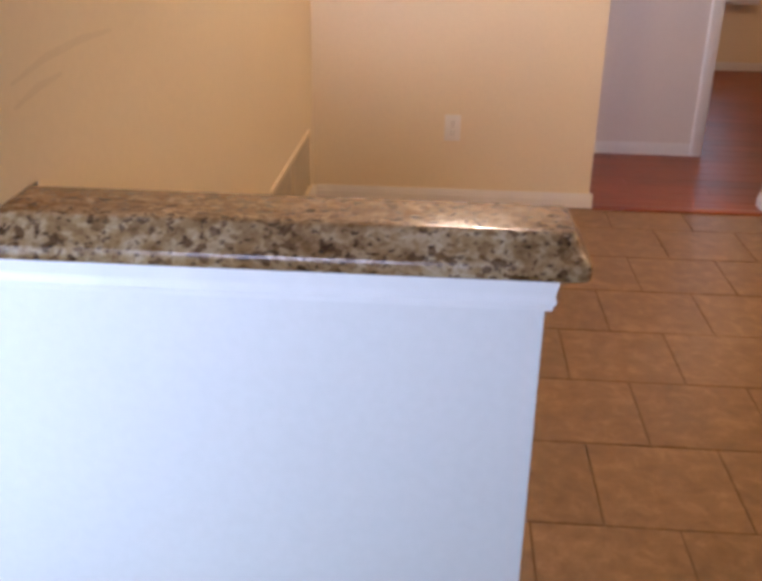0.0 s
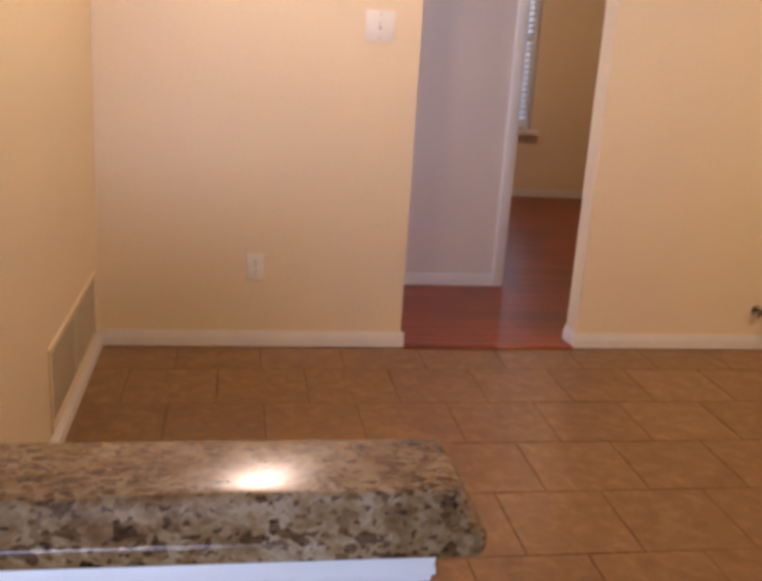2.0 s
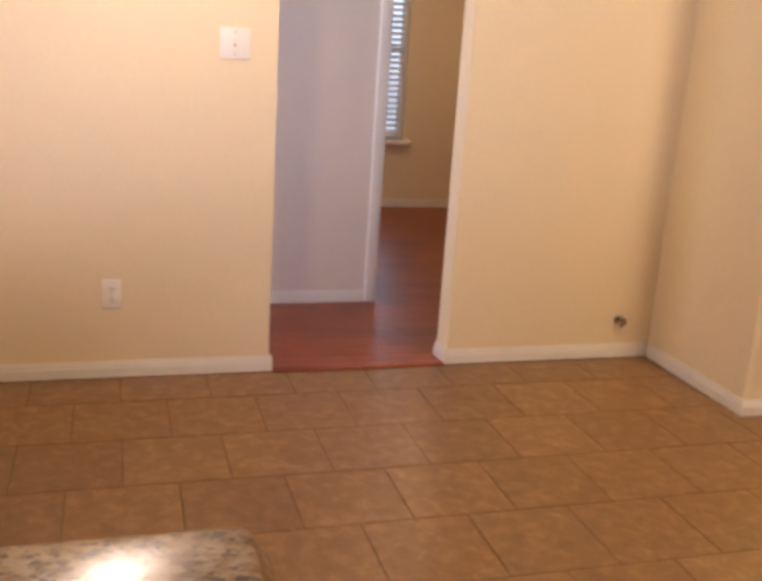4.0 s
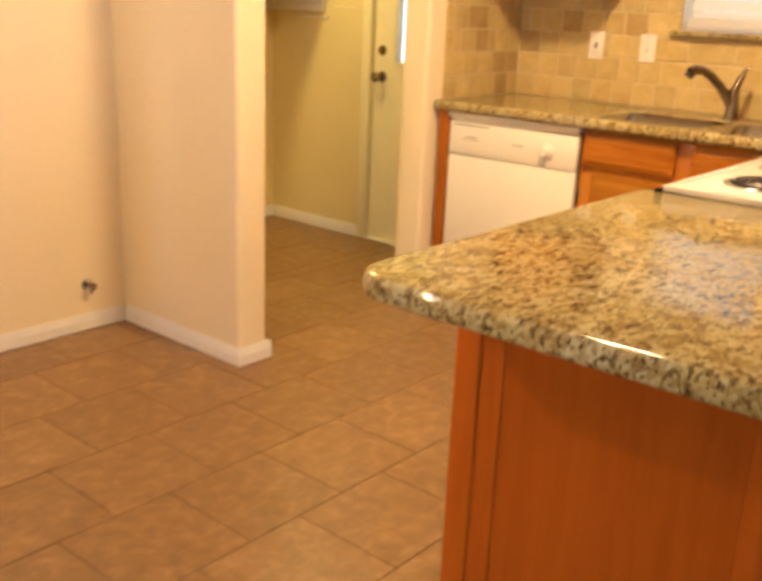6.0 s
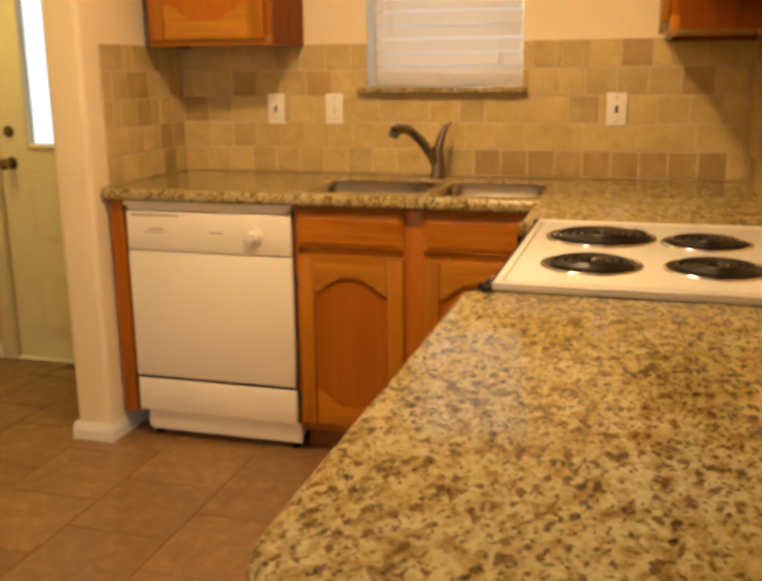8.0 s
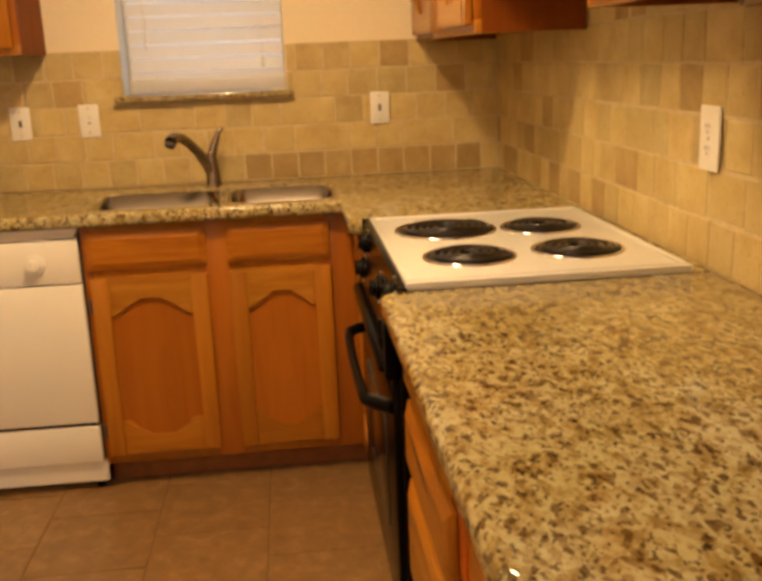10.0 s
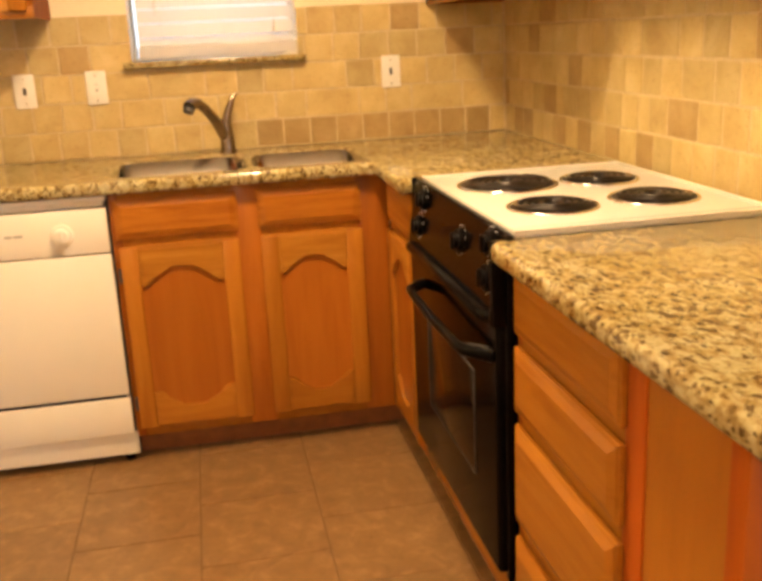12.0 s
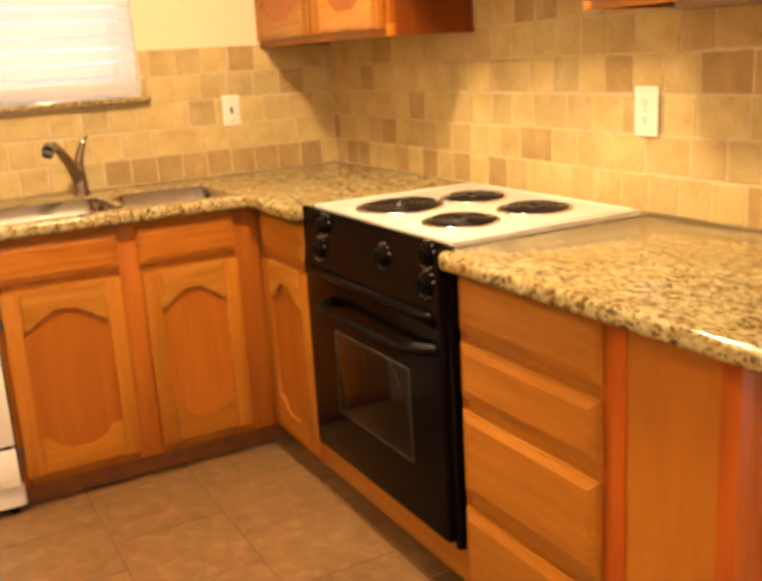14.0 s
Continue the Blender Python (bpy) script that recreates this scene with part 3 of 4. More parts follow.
# ---- worktops ----
def slab(name, cells_x, cells_y, inside, z0, z1, label, rounds, stone=GRANITE, edge=0.013):
    """A stone slab over the cells of a plan; rounds gives (x, y, radius) of upright corners to be rounded."""
    bm = bmesh.new()
    grid = {}

    def v(i, j):
        if (i, j) not in grid:
            grid[i, j] = bm.verts.new((cells_x[i], cells_y[j], z0))
        return grid[i, j]
    for i in range(len(cells_x) - 1):
        for j in range(len(cells_y) - 1):
            if inside((cells_x[i] + cells_x[i + 1]) / 2, (cells_y[j] + cells_y[j + 1]) / 2):
                bm.faces.new((v(i, j), v(i + 1, j), v(i + 1, j + 1), v(i, j + 1)))
    made = bmesh.ops.extrude_face_region(bm, geom=bm.faces[:])["geom"]
    bmesh.ops.translate(bm, verts=[g for g in made if isinstance(g, bmesh.types.BMVert)], vec=(0, 0, z1 - z0))
    bmesh.ops.recalc_face_normals(bm, faces=bm.faces)
    bmesh.ops.dissolve_limit(bm, angle_limit=0.01, verts=bm.verts, edges=bm.edges)
    for x, y, r in rounds:
        edges = [e for e in bm.edges if all(abs(p.co.x - x) < 0.002 and abs(p.co.y - y) < 0.002 for p in e.verts)]
        bmesh.ops.bevel(bm, geom=edges, offset=r, segments=6, affect="EDGES", profile=0.5)
    rim = [e for e in bm.edges if len(e.link_faces) == 2 and e.calc_face_angle(0) > 1.2 and abs(e.verts[0].co.z - e.verts[1].co.z) < 0.001
           and not all(p.co.x > 4.47 for p in e.verts) and not all(p.co.y > 3.13 for p in e.verts) and not all(p.co.y < 1.013 and p.co.x > 2.5 for p in e.verts)]
    bmesh.ops.bevel(bm, geom=rim, offset=edge, segments=4, affect="EDGES", profile=0.5)
    top = thing(name, label, "countertop", (0, 0, 0))
    part("slab", bm, stone, top)
    return top


def cap_slab(x0, x1, y0, y1, z0, z1):
    """A stone cap whose edge slopes outward from the top to a square lower band."""
    bm = bmesh.new()
    h = z1 - z0
    rings = []
    for inset, z in ((0.005, z0), (0.001, z0 + 0.003), (0.0, z0 + 0.007), (0.0, z0 + 0.021), (0.002, z0 + 0.0245), (0.005, z0 + 0.028), (0.0085, z0 + 0.0325), (0.012, z0 + 0.038),
                     (0.016, z0 + 0.046), (0.019, z0 + h - 0.008), (0.021, z0 + h - 0.004), (0.0235, z0 + h - 0.001), (0.027, z1)):
        r, ring = 0.014, []
        for cx, cy, a0 in ((x1 - inset - r, y0 + inset + r, -90), (x1 - inset - r, y1 - inset - r, 0)):
            for k in range(5):
                a = radians(a0 + 22.5 * k)
                ring.append(bm.verts.new((cx + r * math.cos(a), cy + r * math.sin(a), z)))
        ring += [bm.verts.new((x0, y1 - inset, z)), bm.verts.new((x0, y0 + inset, z))]
        rings.append(ring)
    for a, b in zip(rings, rings[1:]):
        for k in range(len(a)):
            bm.faces.new((a[k], a[(k + 1) % len(a)], b[(k + 1) % len(a)], b[k]))
    bm.faces.new(rings[0][::-1])
    bm.faces.new(rings[-1])
    top = thing("granite_cap", "dark speckled granite cap on the half wall", "countertop", (0, 0, 0))
    part("slab", bm, CAPSTONE, top)


cap_slab(-1.599, 0.507, 0.980, 1.1412, 0.838, 0.899)
SINKX = (3.925, 4.270)
BOWLS = ((2.035, 2.435), (1.658, 2.000))
slab("countertop", [3.470, 3.848, *SINKX, 4.482], [1.004, 1.652, 1.658, 2.0, 2.035, 2.435, 3.145],
     lambda x, y: (x > 3.848 or y < 1.653) and not (SINKX[0] < x < SINKX[1] and any(a < y < b for a, b in BOWLS)),
     0.876, 0.916, "polished brown speckled granite worktop round the sink",
     [(x, y, 0.06) for x in SINKX for pair in BOWLS for y in pair])
slab("countertop", [1.682, 2.692], [0.960, 1.012, 1.650], lambda x, y: True, 0.876, 0.916,
     "polished brown speckled granite peninsula worktop", [(1.682, 1.650, 0.075), (1.682, 0.960, 0.05), (2.692, 1.650, 0.030)])
slab("countertop", [2.6935, 3.4685], [1.004, 1.0405], lambda x, y: True, 0.876, 0.916, "narrow granite strip behind the cooktop", [], GRANITE, 0.003)
boxpart("window_sill_slab", GRANITE, thing("window_sill", "granite sill under the kitchen window", "window sill", (0, 0, 1.225)),
        4.435, 4.62, 1.766, 2.400, -0.008, 0.014, 0.006)

# sink
sink = thing("sink", "double bowl stainless steel undermount sink", "sink", (0, 0, 0.70))
for a, b in BOWLS:
    bm = bmesh.new()
    box(bm, SINKX[0] + 0.001, SINKX[1] - 0.001, a + 0.001, b - 0.001, 0.0, 0.213)
    bmesh.ops.delete(bm, geom=[f for f in bm.faces if f.normal.z > 0.9], context="FACES")
    upright_round(bm, 0.059, 6)
    bmesh.ops.bevel(bm, geom=[e for e in bm.edges if all(v.co.z < 0.001 for v in e.verts)], offset=0.03, segments=3, affect="EDGES")
    bowl = part("bowl", bm, STEEL, sink)
    bowl.modifiers.new("thickness", "SOLIDIFY").thickness = 0.0015
    bm = bmesh.new()
    cylinder(bm, 0.04, 0.04, 0.006, Matrix.Translation(((SINKX[0] + SINKX[1]) / 2, (a + b) / 2, 0.004)))
    cylinder(bm, 0.028, 0.022, 0.006, Matrix.Translation(((SINKX[0] + SINKX[1]) / 2, (a + b) / 2, 0.009)))
    part("drain", bm, CHROME, sink, "chrome drain strainer")

# tap
tap = thing("faucet", "brushed nickel pull-out kitchen faucet with lever", "faucet", (4.365, 2.07, 0.916))
bm = bmesh.new()
cylinder(bm, 0.032, 0.028, 0.012, Matrix.Translation((0, 0, 0.006)))
tube(bm, [(0, 0, 0.008), (0, 0, 0.05), (-0.002, 0.002, 0.10), (-0.004, 0.003, 0.118)], [0.027, 0.024, 0.021, 0.017], 14)
part("body", bm, NICKEL, tap)
bm = bmesh.new()
tube(bm, [(0.0, 0.004, 0.045), (-0.022, 0.020, 0.085), (-0.055, 0.042, 0.128), (-0.090, 0.068, 0.164), (-0.122, 0.090, 0.184), (-0.150, 0.108, 0.186), (-0.168, 0.119, 0.176)],
     [0.019, 0.0185, 0.0175, 0.0165, 0.017, 0.020, 0.021], 14)
part("spout", bm, NICKEL, tap)
bm = bmesh.new()
cylinder(bm, 0.017, 0.019, 0.012, Matrix.Translation((-0.171, 0.121, 0.166)) @ pose(0, 0, 0, 0, 35, -35))
part("spray_nozzle", bm, DARKPLASTIC, tap, "dark spray face")
bm = bmesh.new()
tube(bm, [(-0.002, -0.002, 0.110), (0.0, -0.010, 0.140), (0.002, -0.022, 0.170), (0.004, -0.030, 0.190), (0.008, -0.046, 0.203)], [0.018, 0.015, 0.012, 0.008, 0.004], 12)
part("lever", bm, NICKEL, tap)

# ---- dishwasher ----
dw = thing("dishwasher", "white built-in dishwasher with dial and kick panel", "dishwasher", (3.881, 3.078, 0), -90)
W = 0.622
boxpart("tub", ENAMEL, dw, 0.02, W - 0.012, 0.03, 0.56, 0.03, 0.855)
boxpart("top_trim", ENAMEL, dw, 0.0, W, -0.012, 0.05, 0.857, 0.8735, 0.003)
boxpart("top_trim_lip", ENAMEL, dw, 0.01, W - 0.01, -0.002, 0.03, 0.843, 0.857, 0.002)
panel = boxpart("control_panel", ENAMEL, dw, 0.008, W - 0.003, -0.008, 0.03, 0.701, 0.838, 0.005)
boxpart("vent_slot", GREYPRINT, panel, 0.03, 0.21, -0.0095, -0.007, 0.822, 0.829)
boxpart("handle_recess", GREYPRINT, panel, 0.075, 0.165, -0.0095, -0.007, 0.765, 0.768)
boxpart("printed_mark", GREYPRINT, panel, 0.095, 0.150, -0.0092, -0.007, 0.774, 0.780)
for a, b in ((0.325, 0.345), (0.35, 0.375)):
    boxpart("printed_mark", GREYPRINT, panel, a, b, -0.0092, -0.007, 0.768, 0.774)
bm = bmesh.new()
cylinder(bm, 0.033, 0.030, 0.010, pose(0.487, -0.013, 0.765, 90), 28)
cylinder(bm, 0.022, 0.019, 0.020, pose(0.487, -0.026, 0.765, 90), 24)
box(bm, 0.482, 0.492, -0.040, -0.030, 0.747, 0.783, 0.002, 1)
part("dial", bm, PLASTIC, panel, "white dial knob")
boxpart("door_panel", ENAMEL, dw, 0.008, W - 0.003, -0.008, 0.03, 0.240, 0.697, 0.004)
# black strip in the seam stands in for its shade
boxpart("seam_shade", BLACKMATT, dw, 0.012, W - 0.014, 0.004, 0.03, 0.225, 0.240)
boxpart("lower_panel", ENAMEL, dw, 0.008, W - 0.003, -0.006, 0.03, 0.105, 0.228, 0.004)
boxpart("kick_plate", ENAMEL, dw, 0.04, W + 0.006, 0.012, 0.03, 0.028, 0.105, 0.003)
# black sliver paints the shade of the gap beside the cabinet
boxpart("side_gap_shade", BLACKMATT, dw, W - 0.002, W + 0.0015, 0.012, 0.03, 0.03, 0.855)
for x in (0.05, W - 0.03):
    bm = bmesh.new()
    cylinder(bm, 0.016, 0.016, 0.03, Matrix.Translation((x, 0.05, 0.015)), 12)
    part("foot", bm, BLACKMATT, dw)

# ---- range ----
rng = thing("range", "black drop-in oven with white four-coil cooktop", "stove", (3.478, FY, 0), 180)
W = 3.478 - 2.683
boxpart("oven_body", BLACK, rng, 0.012, W - 0.012, 0.0, 0.54, 0.178, 0.870)
for a, b in ((0.0, 0.022), (W - 0.022, W)):
    boxpart("side_trim", BLACK, rng, a, b, -0.020, -0.0005, 0.178, 0.922, 0.004)
bm = bmesh.new()
prism(bm, [(0.022, 0.745), (W - 0.022, 0.745), (W - 0.022, 0.922), (0.022, 0.922)], -0.038, 0.02)
for v in bm.verts:
    if v.co.y < 0 and v.co.z > 0.9:
        v.co.y = -0.014
bmesh.ops.bevel(bm, geom=bm.edges[:], offset=0.004, segments=2, affect="EDGES")
console = part("control_panel", bm, BLACK, rng)


def console_y(z):
    return -0.038 + 0.024 * (z - 0.745) / 0.177


for x, z in ((0.150, 0.885), (0.130, 0.815), (0.497, 0.853), (0.700, 0.890), (0.705, 0.822)):
    bm = bmesh.new()
    m = pose(x, console_y(z) - 0.006, z, 84)
    cylinder(bm, 0.027, 0.025, 0.010, m, 24)
    cylinder(bm, 0.019, 0.016, 0.010, pose(x, console_y(z) - 0.014, z, 84), 24)
    box(bm, x - 0.0045, x + 0.0045, console_y(z) - 0.024, console_y(z) - 0.015, z - 0.018, z + 0.018, 0.002, 1)
    knob = part("knob", bm, BLACKMATT, console)
    bm = bmesh.new()
    ring = [(x + 0.033 * math.cos(a), console_y(z + 0.033 * math.sin(a)) - 0.001, z + 0.033 * math.sin(a)) for a in (math.radians(20 + 32 * k) for k in range(10))]
    for p in ring:
        box(bm, p[0] - 0.0022, p[0] + 0.0022, p[1] - 0.0006, p[1] + 0.001, p[2] - 0.0011, p[2] + 0.0011)
    part("printed_mark", bm, PLASTIC, console, "white dial marks", smooth=False)
oven_door = boxpart("oven_door", BLACK, rng, 0.024, W - 0.024, -0.034, 0.0, 0.186, 0.735, 0.011, segments=3)
boxpart("oven_window", OVENGLASS, oven_door, 0.215, 0.615, -0.0365, -0.033, 0.350, 0.590, 0.001)
bm = bmesh.new()
for a, b, c, d in ((0.210, 0.620, 0.590, 0.594), (0.210, 0.620, 0.346, 0.350), (0.210, 0.2148, 0.350, 0.590), (0.6152, 0.620, 0.350, 0.590)):
    box(bm, a, b, -0.0372, -0.033, c, d, 0.001, 1)
part("window_frame", bm, OVENGREY, oven_door, "thin grey window outline")
bm = bmesh.new()
tube(bm, [(0.180, -0.033, 0.672), (0.200, -0.058, 0.673), (0.226, -0.080, 0.673), (0.275, -0.085, 0.671), (0.464, -0.087, 0.669), (0.655, -0.085, 0.671), (0.702, -0.080, 0.673), (0.728, -0.058, 0.673), (0.750, -0.033, 0.672)],
     [0.014, 0.014, 0.013, 0.010, 0.010, 0.010, 0.013, 0.014, 0.014], 12)
part("handle", bm, BLACKMATT, oven_door, "black bar handle on two arms")
# thin grey sliver stands in for the glint on the near arm
bm = bmesh.new()
tube(bm, [(0.708, -0.0745, 0.6875), (0.744, -0.0420, 0.6865)], [0.003, 0.004], 8)
part("handle_glint", bm, OVENGREY, oven_door, "grey glint painted on the handle arm")
bm = bmesh.new()
tube(bm, [(0.060, -0.030, 0.748), (0.075, -0.042, 0.748), (W - 0.075, -0.042, 0.748), (W - 0.060, -0.030, 0.748)], [0.010, 0.015, 0.015, 0.010], 12)
part("top_lip", bm, BLACK, oven_door, "rounded black lip over the door")
boxpart("door_vent", BLACKMATT, oven_door, 0.06, W - 0.06, -0.0345, -0.01, 0.735, 0.743)
boxpart("console_end", BLACK, rng, W - 0.0225, W - 0.0005, -0.050, -0.0205, 0.742, 0.915, 0.008)
# cooktop
top = boxpart("cooktop", COOKTOP, rng, 0.052, W - 0.006, -0.002, 0.552, 0.9225, 0.934, 0.005)
for sides in ((0.052, 0.072, -0.002, 0.552), (W - 0.034, W - 0.006, -0.002, 0.552), (0.072, W - 0.034, 0.538, 0.552), (0.072, W - 0.034, -0.002, 0.014)):
    boxpart("raised_rim", COOKTOP, top, *sides, 0.932, 0.9385, 0.003)
top.location.z = -0.008
for x, y, r in ((3.478 - 3.212, FY - 1.432, 0.112), (3.478 - 2.905, FY - 1.435, 0.088), (3.478 - 3.185, FY - 1.205, 0.086), (3.478 - 2.912, FY - 1.200, 0.088)):
    bm = bmesh.new()
    profile = [(r + 0.0045, 0.9342), (r + 0.004, 0.9362), (r + 0.003, 0.9364), (r + 0.001, 0.9358), (r * 0.6, 0.9348), (0.002, 0.9346)]
    n = 36
    rings = [[bm.verts.new((x + q * math.cos(2 * math.pi * k / n), y + q * math.sin(2 * math.pi * k / n), z)) for k in range(n)] for q, z in profile]
    for a, b in zip(rings, rings[1:]):
        for k in range(n):
            bm.faces.new((a[k], a[(k + 1) % n], b[(k + 1) % n], b[k]))
    part("drip_pan", bm, COIL, top, "dark drip pan")
    bm = bmesh.new()
    rings = [[bm.verts.new((x + q * math.cos(2 * math.pi * k / n), y + q * math.sin(2 * math.pi * k / n), z)) for k in range(n)] for q, z in ((r + 0.0120, 0.9342), (r + 0.0115, 0.9362), (r + 0.0100, 0.9378), (r + 0.0080, 0.9384), (r + 0.0060, 0.9379), (r + 0.0045, 0.9362))]
    for a, b in zip(rings, rings[1:]):
        for k in range(n):
            bm.faces.new((a[k], a[(k + 1) % n], b[(k + 1) % n], b[k]))
    part("trim_ring", bm, CHROME, top, "chrome trim ring")
    bm = bmesh.new()
    turns, pts = 5.4 if r > 0.1 else 4.2, []
    for k in range(int(turns * 26) + 1):
        a = 2 * math.pi * k / 26
        q = 0.014 + (r - 0.019) * k / (turns * 26)
        pts.append((x + q * math.cos(a), y + q * math.sin(a), 0.9392))
    tube(bm, pts, 0.0062, 7)
    part("coil", bm, COIL, top, "black spiral heating coil")
    bm = bmesh.new()
    for a in (0.5, 2.6, 4.7):
        tube(bm, [(x, y, 0.9368), (x + (r - 0.006) * math.cos(a), y + (r - 0.006) * math.sin(a), 0.9368)], 0.0015, 5)
    part("coil_support", bm, STEEL, top)
under_oven = thing("oven_base_panel", "honey oak rail under the built-in oven", "cabinet panel", (3.478, FY, 0), 180)
boxpart("rail", OAKX, under_oven, 0.0, W, -0.002, 0.02, 0.086, 0.176, 0.002)
boxpart("plinth", SHADEDOAK, under_oven, 0.0, W, 0.072, 0.09, 0.0, 0.086)


# ---- plates on the walls: x across, y into the wall, z up ----
def wall_plate(name, label, category, place, rz, kind, width=0.070, height=0.115):
    p = thing(name, label, category, place, rz, "wall plates")
    plate = boxpart("plate", PLASTIC, p, -width / 2, width / 2, -0.006, 0.0, -height / 2, height / 2, 0.0025)
    if kind == "toggle":
        boxpart("slot", DARKPLASTIC, plate, -0.005, 0.005, -0.0065, -0.004, -0.012, 0.012)
        boxpart("toggle", DARKPLASTIC, plate, -0.004, 0.004, -0.016, -0.006, -0.009, 0.003, 0.0015)
    if kind == "white toggle":
        boxpart("toggle", PLASTIC, plate, -0.004, 0.004, -0.016, -0.006, -0.003, 0.010, 0.0015)
        boxpart("slot", GREYPRINT, plate, -0.005, 0.005, -0.0063, -0.004, -0.012, 0.012)
    if kind == "duplex":
        for z in (-0.020, 0.020):
            bm = bmesh.new()
            cylinder(bm, 0.016, 0.0155, 0.003, pose(0, -0.007, z, 90), 20)
            socket = part("socket", bm, PLASTIC, plate)
            for x in (-0.006, 0.006):
                boxpart("contact_slot", DARKPLASTIC, plate, x - 0.001, x + 0.001, -0.0092, -0.008, z - 0.001, z + 0.007)
            boxpart("contact_slot", DARKPLASTIC, plate, -0.002, 0.002, -0.0092, -0.008, z - 0.010, z - 0.006)
    for z in ((0,) if kind == "duplex" else (-0.042, 0.042)):
        bm = bmesh.new()
        cylinder(bm, 0.003, 0.0025, 0.002, pose(0, -0.0065, z, 90), 10)
        part("screw", bm, STEEL, plate)
    return p


wall_plate("light_switch", "white switch plate with dark toggle on stone tiles", "light switch", (4.472, 2.739, 1.160), -90, "toggle")
wall_plate("light_switch", "white switch plate with white toggle on stone tiles", "light switch", (4.472, 2.500, 1.160), -90, "white toggle")
wall_plate("light_switch", "white switch plate with dark toggle on stone tiles", "light switch", (4.472, 1.452, 1.160), -90, "toggle")
wall_plate("power_outlet", "white duplex outlet on the stone backsplash", "power outlet", (2.705, 1.0125, 1.167), 180, "duplex", 0.078, 0.12)
wall_plate("power_outlet", "white duplex outlet low on the beige dining wall", "power outlet", (0.345, NY, 0.345), 0, "duplex")
wall_plate("light_switch", "white double switch plate on the dining wall", "light switch", (0.805, NY, 1.318), 0, "white toggle", 0.115, 0.115)
wall_plate("light_switch", "small white switch on the west dining wall", "light switch", (WX, 3.09, 1.46), 90, "white toggle", 0.06, 0.10)

# water valve low on the dining wall
valve = thing("water_valve", "small chrome water valve on the dining wall", "valve", (2.60, NY, 0.185))
bm = bmesh.new()
cylinder(bm, 0.026, 0.024, 0.005, pose(0, -0.003, 0, 90), 20)
part("escutcheon", bm, CHROME, valve)
bm = bmesh.new()
tube(bm, [(0, 0, 0), (0, -0.04, 0)], 0.009, 10)
tube(bm, [(0, -0.03, 0), (0, -0.03, -0.03)], 0.006, 8)
part("valve_body", bm, NICKEL, valve)
bm = bmesh.new()
cylinder(bm, 0.017, 0.015, 0.008, pose(0, -0.046, 0, 90), 12)
part("valve_handle", bm, NICKEL, valve)

scuff = thing("wall_scuff", "faint grey scuff marks on the beige wall", "scuff mark", (WX, 0, 0))
for line in SCUFFS:
    bm = bmesh.new()
    pts = [Vector((0.0006, y, z)) for y, z in line]
    half = 0.007
    top_v = [bm.verts.new(p + Vector((0, 0, half * (0.4 + 0.6 * math.sin(math.pi * k / (len(pts) - 1)))))) for k, p in enumerate(pts)]
    low_v = [bm.verts.new(p - Vector((0, 0, half * (0.4 + 0.6 * math.sin(math.pi * k / (len(pts) - 1)))))) for k, p in enumerate(pts)]
    for k in range(len(pts) - 1):
        bm.faces.new((top_v[k], top_v[k + 1], low_v[k + 1], low_v[k]))
    part("smear", bm, SMEAR, scuff)

# return air grille in the west wall
grille = thing("air_grille", "beige painted return air grille near the floor", "vent", (WX, 2.86, 0.080), 90)
for a, b, c, d in ((0.0, 0.88, 0.0, 0.022), (0.0, 0.88, 0.248, 0.270), (0.0, 0.022, 0.022, 0.248), (0.858, 0.88, 0.022, 0.248), (0.436, 0.446, 0.022, 0.248)):
    boxpart("frame_bar", BEIGE, grille, a, b, -0.008, 0.0, c, d, 0.002)
# dark sheet stands in for the shade between and behind the slats
boxpart("duct_shade", DARKPLASTIC, grille, 0.02, 0.86, -0.002, 0.0, 0.02, 0.25)
for k in range(22):
    x = 0.034 + 0.0375 * k
    if abs(x + 0.011 - 0.441) > 0.017:
        boxpart("slat", BEIGE, grille, x, x + 0.017, -0.0036, -0.0021, 0.022, 0.248)


# ---- window, blinds ----
def blind(place, rz, width, drop, pitch, tilt, label):
    """A slatted blind hung from z = 0 down; x across, y into the wall."""
    b = thing("window_blind", label, "blind", place, rz)
    boxpart("head_rail", SLATWHITE, b, 0.0, width, -0.02, 0.03, -0.05, 0.0, 0.003)
    n = round((drop - 0.125) / pitch) + 1
    pitch = (drop - 0.125) / (n - 1)
    bm = bmesh.new()
    box(bm, 0.004, width - 0.004, -0.025, 0.025, -0.0014, 0.0014, 0.001, 1)
    me = mesh_of("slat", bm, SLATWHITE, True)
    for k in range(n):
        s = new("slat", me)
        s.parent = b
        s.matrix_local = pose(0, 0.004, -0.075 - pitch * k, tilt + random.uniform(-1.5, 1.5), random.uniform(-0.15, 0.15), 0)
    boxpart("bottom_rail", SLATWHITE, b, 0.0, width, -0.024, 0.020, -drop, -drop + 0.048, 0.010)
    for x in (width * 0.16, width * 0.84):
        bm = bmesh.new()
        tube(bm, [(x, -0.024, -0.03), (x, -0.024, -drop + 0.02)], 0.001, 5)
        part("ladder_cord", bm, SLATWHITE, b)
    return b


